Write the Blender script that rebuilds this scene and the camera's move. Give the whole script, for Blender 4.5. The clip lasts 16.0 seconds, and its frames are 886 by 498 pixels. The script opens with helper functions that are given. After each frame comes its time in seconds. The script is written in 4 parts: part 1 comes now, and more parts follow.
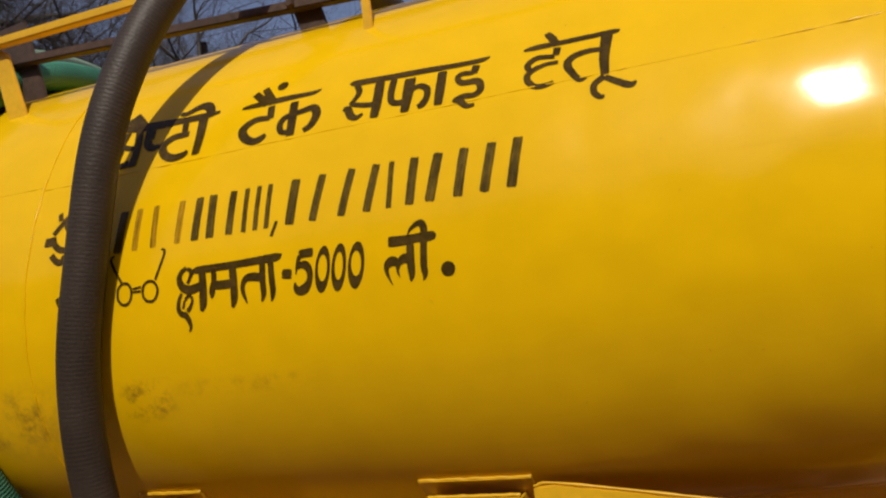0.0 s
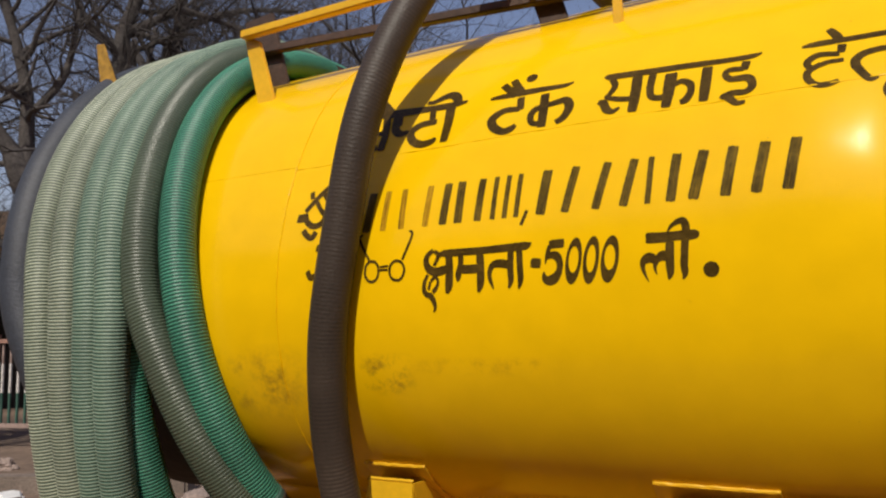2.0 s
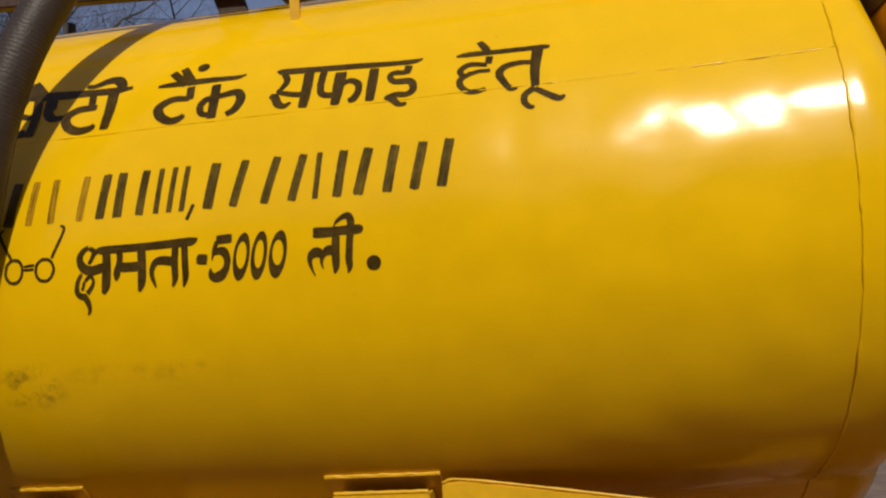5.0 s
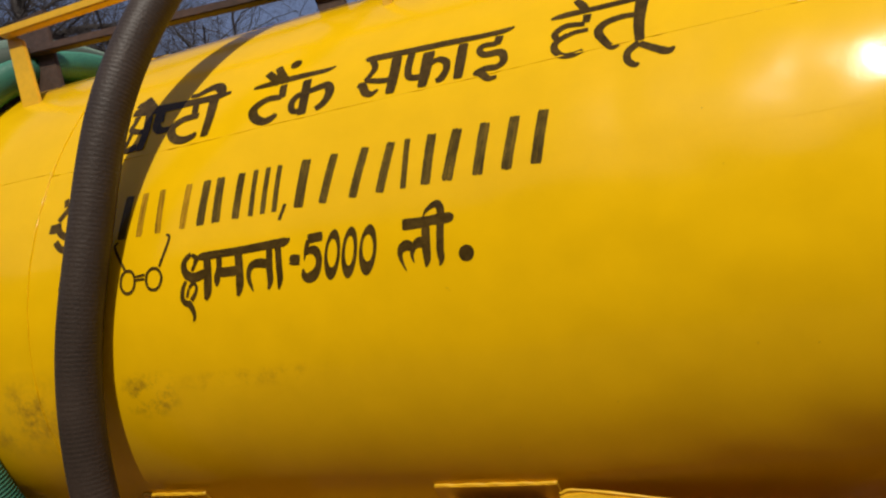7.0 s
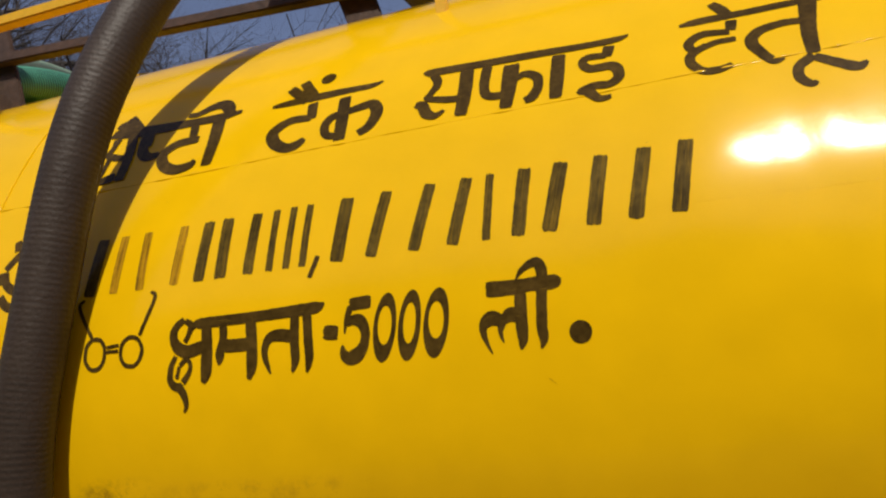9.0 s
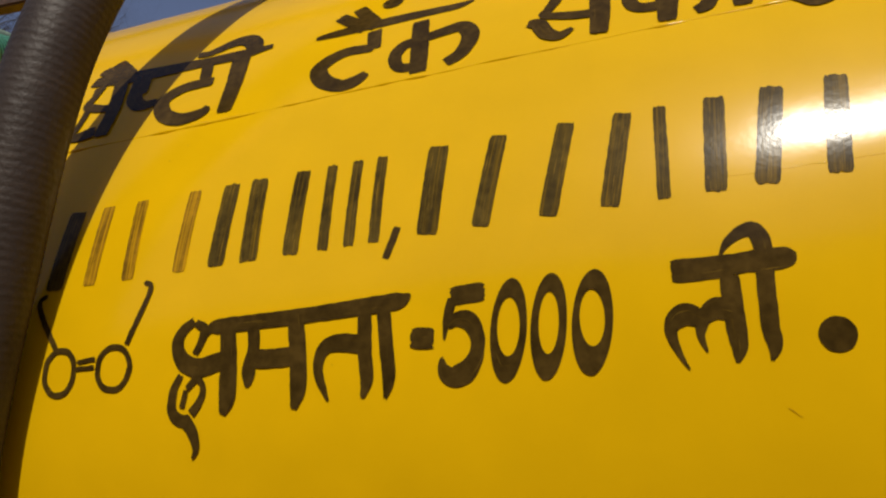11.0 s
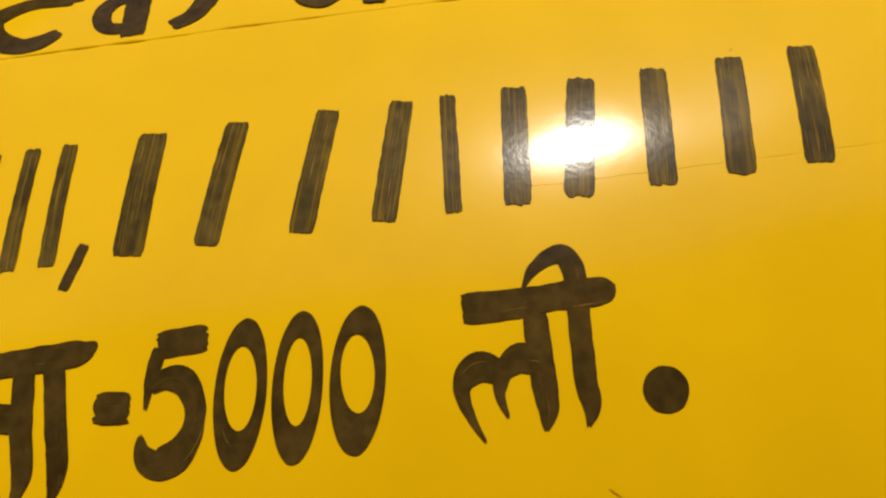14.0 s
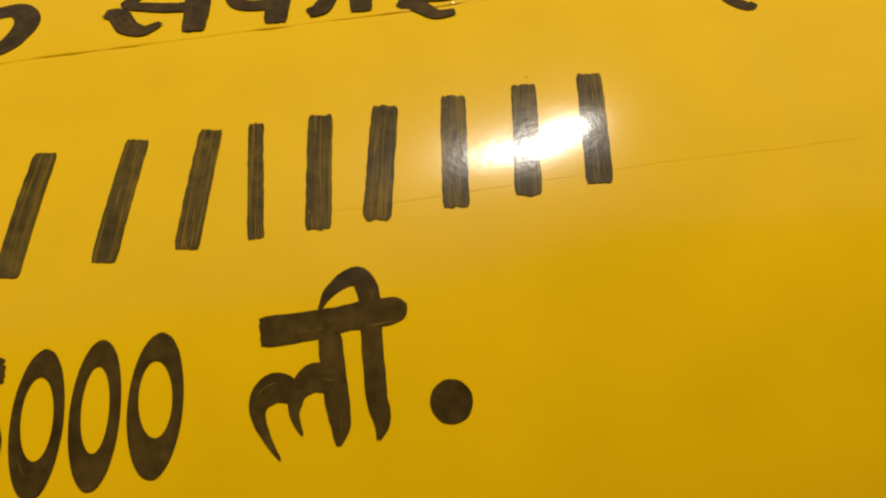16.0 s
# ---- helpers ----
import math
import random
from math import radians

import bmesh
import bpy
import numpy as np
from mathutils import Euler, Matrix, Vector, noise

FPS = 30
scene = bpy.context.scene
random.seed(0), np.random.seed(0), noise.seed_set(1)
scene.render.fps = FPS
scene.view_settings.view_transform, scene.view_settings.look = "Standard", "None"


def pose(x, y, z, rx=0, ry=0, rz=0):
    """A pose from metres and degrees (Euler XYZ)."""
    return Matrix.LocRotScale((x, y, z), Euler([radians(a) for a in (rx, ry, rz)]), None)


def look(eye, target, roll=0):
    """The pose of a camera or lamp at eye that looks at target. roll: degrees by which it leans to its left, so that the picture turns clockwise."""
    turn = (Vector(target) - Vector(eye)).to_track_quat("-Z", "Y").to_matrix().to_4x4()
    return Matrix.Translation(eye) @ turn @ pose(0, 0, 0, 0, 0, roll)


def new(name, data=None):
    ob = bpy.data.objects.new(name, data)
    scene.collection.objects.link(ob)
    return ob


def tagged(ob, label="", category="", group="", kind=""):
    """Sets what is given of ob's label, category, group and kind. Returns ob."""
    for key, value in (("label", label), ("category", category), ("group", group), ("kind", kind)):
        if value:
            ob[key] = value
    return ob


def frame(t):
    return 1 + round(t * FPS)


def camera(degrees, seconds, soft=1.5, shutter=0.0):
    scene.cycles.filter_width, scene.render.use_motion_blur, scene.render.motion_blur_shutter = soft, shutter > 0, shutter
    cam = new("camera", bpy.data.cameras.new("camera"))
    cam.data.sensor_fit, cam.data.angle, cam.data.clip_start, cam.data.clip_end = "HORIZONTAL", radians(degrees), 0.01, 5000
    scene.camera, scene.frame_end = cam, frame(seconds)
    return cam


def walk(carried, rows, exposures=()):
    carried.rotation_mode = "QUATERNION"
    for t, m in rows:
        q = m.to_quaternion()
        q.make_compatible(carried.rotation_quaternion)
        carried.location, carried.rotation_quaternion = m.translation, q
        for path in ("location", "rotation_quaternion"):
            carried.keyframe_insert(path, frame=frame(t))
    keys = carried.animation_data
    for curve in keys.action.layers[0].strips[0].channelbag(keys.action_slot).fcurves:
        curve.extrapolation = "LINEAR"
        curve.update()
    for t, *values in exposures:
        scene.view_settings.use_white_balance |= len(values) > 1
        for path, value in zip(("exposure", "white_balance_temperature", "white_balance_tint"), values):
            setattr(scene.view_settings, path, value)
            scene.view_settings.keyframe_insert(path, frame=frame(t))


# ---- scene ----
cam = camera(60.0, 16.0, soft=2.2)
PATH = [
    (0, (0.045, -2.104, 1.626), (-0.600, -0.223, 1.833), -6.22),
    (0.5, (-0.028, -2.150, 1.626), (-0.753, -0.302, 1.866), -4.87),
    (1, (-0.063, -2.157, 1.624), (-0.857, -0.339, 1.873), -3.56),
    (1.5, (-0.095, -2.168, 1.620), (-0.971, -0.386, 1.861), -1.99),
    (2, (-0.139, -2.194, 1.624), (-1.123, -0.468, 1.852), -1.11),
    (2.5, (-0.168, -2.218, 1.617), (-1.203, -0.522, 1.842), -0.65),
    (3, (-0.166, -2.209, 1.620), (-1.151, -0.480, 1.824), -0.64),
    (3.5, (-0.153, -2.208, 1.623), (-1.023, -0.421, 1.844), -1.08),
    (4, (-0.119, -2.206, 1.635), (-0.765, -0.332, 1.901), -2.25),
    (4.5, (-0.093, -2.180, 1.627), (-0.453, -0.227, 1.871), -3.12),
    (4.7, (-0.079, -2.164, 1.615), (-0.372, -0.199, 1.839), -3.61),
    (6.8, (0.026, -2.009, 1.572), (-0.659, -0.146, 1.821), -5.49),
    (7, (0.031, -1.984, 1.587), (-0.699, -0.138, 1.834), -5.59),
    (7.5, (0.065, -1.881, 1.590), (-0.748, -0.078, 1.887), -4.21),
    (8, (-0.048, -1.832, 1.623), (-0.723, 0.021, 1.958), -4.75),
    (8.5, (-0.174, -1.805, 1.644), (-0.780, 0.061, 2.033), -3.95),
    (9, (-0.252, -1.723, 1.671), (-0.872, 0.142, 2.045), -4.55),
    (9.2, (-0.252, -1.646, 1.658), (-0.919, 0.180, 2.125), -4.52),
    (11.3, (-0.526, -1.397, 1.694), (-1.001, 0.490, 2.158), -4.65),
    (11.5, (-0.522, -1.347, 1.702), (-0.937, 0.554, 2.164), -5.05),
    (12, (-0.520, -1.279, 1.706), (-0.731, 0.660, 2.150), -6.01),
    (12.5, (-0.560, -1.275, 1.719), (-0.556, 0.677, 2.156), -7.31),
    (13, (-0.577, -1.286, 1.725), (-0.502, 0.664, 2.165), -7.04),
    (13.5, (-0.543, -1.279, 1.723), (-0.495, 0.670, 2.167), -7.22),
    (14, (-0.513, -1.273, 1.724), (-0.507, 0.673, 2.187), -7.61),
    (14.5, (-0.507, -1.275, 1.724), (-0.516, 0.665, 2.207), -7.90),
    (15, (-0.501, -1.273, 1.724), (-0.485, 0.667, 2.211), -8.19),
    (15.5, (-0.457, -1.264, 1.715), (-0.376, 0.673, 2.207), -8.93),
    (16, (-0.427, -1.300, 1.718), (-0.242, 0.642, 2.161), -10.40),
]
walk(cam, [(t, look(eye, target, roll)) for t, eye, target, roll in PATH],
     [(0.0, -0.5), (1.0, -0.32), (1.5, -0.26), (2.5, -0.16), (3.5, -0.2), (4.5, -0.57), (5.5, -0.5), (7.0, -0.42), (8.0, -0.22), (8.5, -0.19), (9.0, -0.41), (11.5, -0.66), (12.5, -0.4), (13.5, -0.35), (14.5, -0.56), (15.0, -0.52), (15.5, -0.78), (16.0, -0.66)])

# ---- light ----
SUN = Vector((0.186, -0.656, 0.731)).normalized()
world = bpy.data.worlds.new("sky")
scene.world = world
world.use_nodes = True
wn = world.node_tree
sky = wn.nodes.new("ShaderNodeTexSky")
sky.sky_type, sky.sun_disc = "NISHITA", False
sky.sun_elevation = math.asin(SUN.z)
sky.sun_rotation = math.atan2(SUN.x, SUN.y)
sky.dust_density, sky.air_density, sky.ozone_density = 1.6, 1.3, 3.0
haze = wn.nodes.new("ShaderNodeMix")
haze.data_type, haze.blend_type = "RGBA", "MULTIPLY"
haze.inputs[0].default_value, haze.inputs[7].default_value = 1.0, (1.20, 0.98, 1.02, 1)
wn.links.new(sky.outputs[0], haze.inputs[6])
wn.links.new(haze.outputs[2], wn.nodes["Background"].inputs[0])
wn.nodes["Background"].inputs[1].default_value = 0.105
sun_data = bpy.data.lights.new("sun", "SUN")
sun_data.energy, sun_data.angle, sun_data.color = 4.45, radians(0.53), (1.0, 0.94, 0.82)
sun = new("sun", sun_data)
sun.matrix_world = look(SUN * 30, (0, 0, 0))

R, ZC = 0.8, 1.75           # tank radius and height of its axis
XL, XR = -1.79, 0.475       # straight part of the tank


# ---- materials ----
def material(name, colour, rough=0.5, metal=0.0, grain=(40.0, 0.12), blotch=(3.0, 0.15), bump=0.1, bump_scale=60.0, coat=0.0):
    """A surface with colour variation at two scales and a fine relief."""
    m = bpy.data.materials.new(name)
    m.use_nodes = True
    n, l = m.node_tree.nodes, m.node_tree.links
    b = n["Principled BSDF"]
    tc = n.new("ShaderNodeTexCoord")
    last = None
    rgb = n.new("ShaderNodeRGB")
    rgb.outputs[0].default_value = (*colour, 1)
    last = rgb.outputs[0]
    for scale, amount in (grain, blotch):
        no = n.new("ShaderNodeTexNoise")
        no.inputs["Scale"].default_value, no.inputs["Detail"].default_value = scale, 5
        l.new(tc.outputs["Object"], no.inputs["Vector"])
        mp = n.new("ShaderNodeMapRange")
        mp.inputs[1].default_value, mp.inputs[2].default_value = 0.3, 0.7
        mp.inputs[3].default_value, mp.inputs[4].default_value = 1 - amount, 1 + amount
        l.new(no.outputs[0], mp.inputs[0])
        mx = n.new("ShaderNodeVectorMath")
        mx.operation = "SCALE"
        l.new(last, mx.inputs[0])
        l.new(mp.outputs[0], mx.inputs["Scale"])
        last = mx.outputs[0]
    l.new(last, b.inputs["Base Color"])
    b.inputs["Roughness"].default_value, b.inputs["Metallic"].default_value = rough, metal
    b.inputs["Coat Weight"].default_value = coat
    if bump:
        no = n.new("ShaderNodeTexNoise")
        no.inputs["Scale"].default_value, no.inputs["Detail"].default_value = bump_scale, 6
        l.new(tc.outputs["Object"], no.inputs["Vector"])
        bp = n.new("ShaderNodeBump")
        bp.inputs["Strength"].default_value, bp.inputs["Distance"].default_value = bump, 0.01
        l.new(no.outputs[0], bp.inputs["Height"])
        l.new(bp.outputs[0], b.inputs["Normal"])
    return m


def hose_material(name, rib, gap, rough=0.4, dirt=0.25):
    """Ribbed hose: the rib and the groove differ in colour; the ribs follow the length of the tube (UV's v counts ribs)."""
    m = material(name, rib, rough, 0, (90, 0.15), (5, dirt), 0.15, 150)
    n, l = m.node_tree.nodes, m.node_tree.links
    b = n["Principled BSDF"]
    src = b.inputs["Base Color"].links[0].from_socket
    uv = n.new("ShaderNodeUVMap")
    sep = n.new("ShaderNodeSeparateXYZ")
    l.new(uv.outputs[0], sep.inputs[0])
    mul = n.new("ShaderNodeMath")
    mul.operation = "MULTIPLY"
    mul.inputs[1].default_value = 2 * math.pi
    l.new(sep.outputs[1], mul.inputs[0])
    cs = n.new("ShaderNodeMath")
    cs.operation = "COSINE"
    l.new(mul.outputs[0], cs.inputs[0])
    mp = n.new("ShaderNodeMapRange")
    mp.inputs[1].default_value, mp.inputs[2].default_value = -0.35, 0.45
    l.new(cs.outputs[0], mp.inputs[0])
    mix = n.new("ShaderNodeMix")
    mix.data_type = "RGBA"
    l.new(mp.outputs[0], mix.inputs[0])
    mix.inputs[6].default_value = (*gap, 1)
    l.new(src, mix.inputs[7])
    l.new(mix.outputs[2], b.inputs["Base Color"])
    return m


YELLOW = (0.80, 0.472, 0.002)
m_tank = material("yellow_gloss_paint", YELLOW, 0.15, 0, (14, 0.03), (1.6, 0.05), 0.05, 9, 0.03)
m_tank.node_tree.nodes["Principled BSDF"].inputs["Coat Roughness"].default_value = 0.3
m_yellow = material("yellow_painted_steel", (0.72, 0.405, 0.012), 0.4, 0, (60, 0.06), (6, 0.1), 0.06, 80)
# yellow paint with the post's shade mixed into its colour
m_ochre = material("shaded_ochre_painted_steel", (0.34, 0.19, 0.025), 0.6, 0, (50, 0.3), (8, 0.3), 0.2, 80)
m_brown = material("brown_rusty_steel", (0.06, 0.034, 0.022), 0.6, 0, (60, 0.25), (6, 0.25), 0.2, 80)
m_ink = material("black_brush_paint", (0.062, 0.037, 0.008), 0.15, 0, (120, 0.3), (20, 0.3), 0.012, 200)
m_fence_white = material("chalky_white_paint", (0.6, 0.57, 0.54), 0.8, 0, (30, 0.2), (4, 0.2), 0.2, 60)
m_fence_dull = material("dusty_pink_grey_paint", (0.30, 0.22, 0.19), 0.8, 0, (30, 0.25), (4, 0.25), 0.2, 60)
m_fence_green = material("dull_green_paint", (0.04, 0.10, 0.075), 0.7, 0, (30, 0.2), (4, 0.2), 0.2, 60)
m_fence_red = material("faded_red_paint", (0.30, 0.165, 0.125), 0.8, 0, (30, 0.2), (4, 0.2), 0.2, 60)
m_thatch = material("dry_brown_thatch", (0.13, 0.085, 0.055), 0.95, 0, (25, 0.4), (3, 0.3), 0.8, 40)
# near-black shared by the shed's walls and the hose carrier's drum
m_dark = material("near_black_matte", (0.02, 0.017, 0.015), 0.95, 0, (12, 0.3), (2, 0.3), 0.4, 30)
m_stone = material("pinkish_grey_stone", (0.26, 0.20, 0.17), 0.9, 0, (25, 0.25), (4, 0.25), 0.6, 40)
m_litter = material("white_crumpled_plastic", (0.7, 0.7, 0.68), 0.5, 0, (30, 0.08), (6, 0.08), 0.2, 40)
m_faded = material("faded_brown_brush_paint", (0.22, 0.115, 0.008), 0.4, 0, (120, 0.4), (20, 0.4), 0.012, 200)
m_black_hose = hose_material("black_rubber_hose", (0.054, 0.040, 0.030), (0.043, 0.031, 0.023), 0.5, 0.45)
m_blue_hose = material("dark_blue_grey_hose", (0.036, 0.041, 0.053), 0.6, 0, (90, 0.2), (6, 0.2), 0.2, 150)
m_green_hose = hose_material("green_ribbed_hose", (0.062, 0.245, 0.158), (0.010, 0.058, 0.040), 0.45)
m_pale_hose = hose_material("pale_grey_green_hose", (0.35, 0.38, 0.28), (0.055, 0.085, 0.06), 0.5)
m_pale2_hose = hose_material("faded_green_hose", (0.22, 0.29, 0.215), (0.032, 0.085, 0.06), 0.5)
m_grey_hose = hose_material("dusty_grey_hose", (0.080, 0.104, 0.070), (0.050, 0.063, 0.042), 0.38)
m_steel = material("dull_zinc_steel", (0.22, 0.21, 0.20), 0.5, 0.9, (80, 0.2), (9, 0.25), 0.1, 90)
m_bark = material("grey_brown_bark", (0.066, 0.057, 0.052), 0.9, 0, (30, 0.3), (4, 0.3), 0.6, 40)
m_asphalt = material("warm_bounce_brown", (0.20, 0.108, 0.055), 0.9, 0, (60, 0.3), (1.2, 0.25), 0.6, 90)
m_kerb = material("dusty_worn_concrete", (0.16, 0.125, 0.10), 0.9, 0, (30, 0.25), (3, 0.25), 0.5, 40)
m_wall = material("unseen_wall_brown", (0.24, 0.125, 0.065), 0.9, 0, (12, 0.2), (0.8, 0.25), 0.4, 30)
m_earth = material("dusty_brown_earth", (0.145, 0.10, 0.072), 0.95, 0, (9, 0.25), (0.7, 0.3), 0.8, 12)


def brush_streaks(m, thin, low=0.52, high=0.72, scale=(24, 9, 1)):
    """Streaks along the stroke where the brush left little paint (UV: u across, v along the stroke in metres)."""
    n, l = m.node_tree.nodes, m.node_tree.links
    b = n["Principled BSDF"]
    src = b.inputs["Base Color"].links[0].from_socket
    uv = n.new("ShaderNodeUVMap")
    mp = n.new("ShaderNodeMapping")
    mp.inputs["Scale"].default_value = scale
    l.new(uv.outputs[0], mp.inputs[0])
    no = n.new("ShaderNodeTexNoise")
    no.inputs["Scale"].default_value, no.inputs["Detail"].default_value = 1.0, 4
    l.new(mp.outputs[0], no.inputs["Vector"])
    rg = n.new("ShaderNodeMapRange")
    rg.inputs[1].default_value, rg.inputs[2].default_value = low, high
    rg.inputs[4].default_value = 0.8
    l.new(no.outputs[0], rg.inputs[0])
    mix = n.new("ShaderNodeMix")
    mix.data_type = "RGBA"
    l.new(rg.outputs[0], mix.inputs[0])
    l.new(src, mix.inputs[6])
    mix.inputs[7].default_value = (*thin, 1)
    l.new(mix.outputs[2], b.inputs["Base Color"])


m_thin = material("thin_olive_brown_brush_paint", (0.072, 0.048, 0.009), 0.15, 0, (120, 0.3), (20, 0.4), 0.012, 200)
brush_streaks(m_ink, (0.13, 0.075, 0.006), 0.62, 0.84)
brush_streaks(m_ink, (0.30, 0.18, 0.02), 0.67, 0.74, (55, 22, 1))
brush_streaks(m_thin, (0.40, 0.24, 0.02), 0.60, 0.70, (55, 22, 1))
brush_streaks(m_thin, (0.26, 0.15, 0.005), 0.48, 0.78)
brush_streaks(m_faded, (0.6, 0.32, 0.004), 0.42, 0.6)


for m, v in ((m_tank, 0.20), (m_ink, 0.13), (m_thin, 0.13), (m_faded, 0.13), (m_black_hose, 0.28)):
    m.node_tree.nodes["Principled BSDF"].inputs["Specular IOR Level"].default_value = v


def dirt_band(m, x0, x1, z0, z1, colour, scale=9.0, amount=0.9):
    """Rubbed-in dirt in ragged spots along a stretch of the surface."""
    n, l = m.node_tree.nodes, m.node_tree.links
    b = n["Principled BSDF"]
    src = b.inputs["Base Color"].links[0].from_socket
    tc = n.new("ShaderNodeTexCoord")
    sep = n.new("ShaderNodeSeparateXYZ")
    l.new(tc.outputs["Object"], sep.inputs[0])
    last = None
    for k, a, c in ((0, x0, x1), (2, z0, z1)):
        d = n.new("ShaderNodeMath")
        d.operation = "SUBTRACT"
        d.inputs[1].default_value = (a + c) / 2
        l.new(sep.outputs[k], d.inputs[0])
        e = n.new("ShaderNodeMath")
        e.operation = "ABSOLUTE"
        l.new(d.outputs[0], e.inputs[0])
        g = n.new("ShaderNodeMapRange")
        g.inputs[1].default_value, g.inputs[2].default_value = (c - a) / 2, (c - a) / 5
        l.new(e.outputs[0], g.inputs[0])
        if last is None:
            last = g.outputs[0]
        else:
            h = n.new("ShaderNodeMath")
            h.operation = "MULTIPLY"
            l.new(last, h.inputs[0])
            l.new(g.outputs[0], h.inputs[1])
            last = h.outputs[0]
    no = n.new("ShaderNodeTexNoise")
    no.inputs["Scale"].default_value, no.inputs["Detail"].default_value, no.inputs["Roughness"].default_value = scale, 9, 0.75
    l.new(tc.outputs["Object"], no.inputs["Vector"])
    rg = n.new("ShaderNodeMapRange")
    rg.inputs[1].default_value, rg.inputs[2].default_value, rg.inputs[4].default_value = 0.47, 0.66, amount
    l.new(no.outputs[0], rg.inputs[0])
    h = n.new("ShaderNodeMath")
    h.operation = "MULTIPLY"
    l.new(last, h.inputs[0])
    l.new(rg.outputs[0], h.inputs[1])
    mix = n.new("ShaderNodeMix")
    mix.data_type = "RGBA"
    l.new(h.outputs[0], mix.inputs[0])
    l.new(src, mix.inputs[6])
    mix.inputs[7].default_value = (*colour, 1)
    l.new(mix.outputs[2], b.inputs["Base Color"])


dirt_band(m_tank, -1.66, -1.28, 1.42, 1.62, (0.22, 0.11, 0.016), 11.0, 0.6)
dirt_band(m_tank, -1.50, -1.36, 1.47, 1.58, (0.14, 0.07, 0.012), 24.0, 0.7)
dirt_band(m_tank, -1.17, -1.01, 1.495, 1.595, (0.12, 0.06, 0.012), 20.0, 0.9)
dirt_band(m_tank, -1.05, -0.64, 1.54, 1.585, (0.42, 0.22, 0.008), 26.0, 0.45)


# ---- building helpers ----
def mesh_ob(name, bm, mat):
    me = bpy.data.meshes.new(name)
    bm.to_mesh(me)
    bm.free()
    me.materials.append(mat)
    return new(name, me)


def part(name, bm, mat, parent, label=""):
    ob = mesh_ob(name, bm, mat)
    ob.parent = parent
    return tagged(ob, label)


def box_bm(x0, x1, y0, y1, z0, z1, bevel=0.0):
    bm = bmesh.new()
    bmesh.ops.create_cube(bm, size=1)
    for v in bm.verts:
        v.co = Vector((x0 + (v.co.x + 0.5) * (x1 - x0), y0 + (v.co.y + 0.5) * (y1 - y0), z0 + (v.co.z + 0.5) * (z1 - z0)))
    if bevel:
        bmesh.ops.bevel(bm, geom=bm.edges[:], offset=bevel, segments=2, affect="EDGES")
    return bm


def smooth_path(points, step):
    """A Catmull-Rom line through the points, cut into even steps."""
    p = np.array(points, float)
    p = np.vstack([2 * p[0] - p[1], p, 2 * p[-1] - p[-2]])
    fine = []
    for i in range(1, len(p) - 2):
        t = np.linspace(0, 1, 40, endpoint=False)[:, None]
        a, b, c, d = p[i - 1], p[i], p[i + 1], p[i + 2]
        fine.append(0.5 * (2 * b + (c - a) * t + (2 * a - 5 * b + 4 * c - d) * t**2 + (3 * b - a - 3 * c + d) * t**3))
    fine = np.vstack(fine + [p[-2:-1]])
    s = np.r_[0, np.cumsum(np.linalg.norm(np.diff(fine, axis=0), axis=1))]
    n = max(2, int(s[-1] / step) + 1)
    q = np.linspace(0, s[-1], n)
    return np.stack([np.interp(q, s, fine[:, k]) for k in range(3)], 1), q


def tube_mesh(name, points, radius, mat, step=0.01, sides=14, pitch=0.0, depth=0.0, caps=True):
    """A tube along a smooth line; pitch and depth make ribs. radius may be a function of the share of the length."""
    c, s = smooth_path(points, step)
    n = len(c)
    tan = np.gradient(c, axis=0)
    tan /= np.linalg.norm(tan, axis=1)[:, None]
    ref = np.zeros((n, 3))
    first = np.cross(tan[0], (0.0, 0.0, 1.0) if abs(tan[0][2]) < 0.9 else (1.0, 0.0, 0.0))
    ref[0] = first / np.linalg.norm(first)
    for i in range(1, n):
        r = ref[i - 1] - tan[i] * (ref[i - 1] @ tan[i])
        ref[i] = r / np.linalg.norm(r)
    side = np.cross(tan, ref)
    a = np.arange(sides) * 2 * np.pi / sides
    rad = np.array([radius(v) for v in s / s[-1]]) if callable(radius) else np.full(n, radius)
    if pitch:
        rad = rad + depth * np.cos(2 * np.pi * s / pitch)
    v = c[:, None] + rad[:, None, None] * (np.cos(a)[None, :, None] * ref[:, None] + np.sin(a)[None, :, None] * side[:, None])
    verts = v.reshape(-1, 3)
    i, j = np.meshgrid(np.arange(n - 1), np.arange(sides), indexing="ij")
    k = (j + 1) % sides
    f = np.stack([i * sides + j, i * sides + k, (i + 1) * sides + k, (i + 1) * sides + j], -1).reshape(-1, 4)
    faces = f.tolist()
    if caps:
        faces += [list(range(sides))[::-1], list(range((n - 1) * sides, n * sides))]
    me = bpy.data.meshes.new(name)
    me.from_pydata(verts.tolist(), [], faces)
    if pitch:
        uv = me.uv_layers.new(name="UVMap")
        lv = np.empty(len(me.loops), int)
        me.loops.foreach_get("vertex_index", lv)
        out = np.stack([(lv % sides) / sides, s[lv // sides] / pitch], 1)
        uv.data.foreach_set("uv", out.ravel())
    me.polygons.foreach_set("use_smooth", [True] * len(me.polygons))
    me.materials.append(mat)
    return me


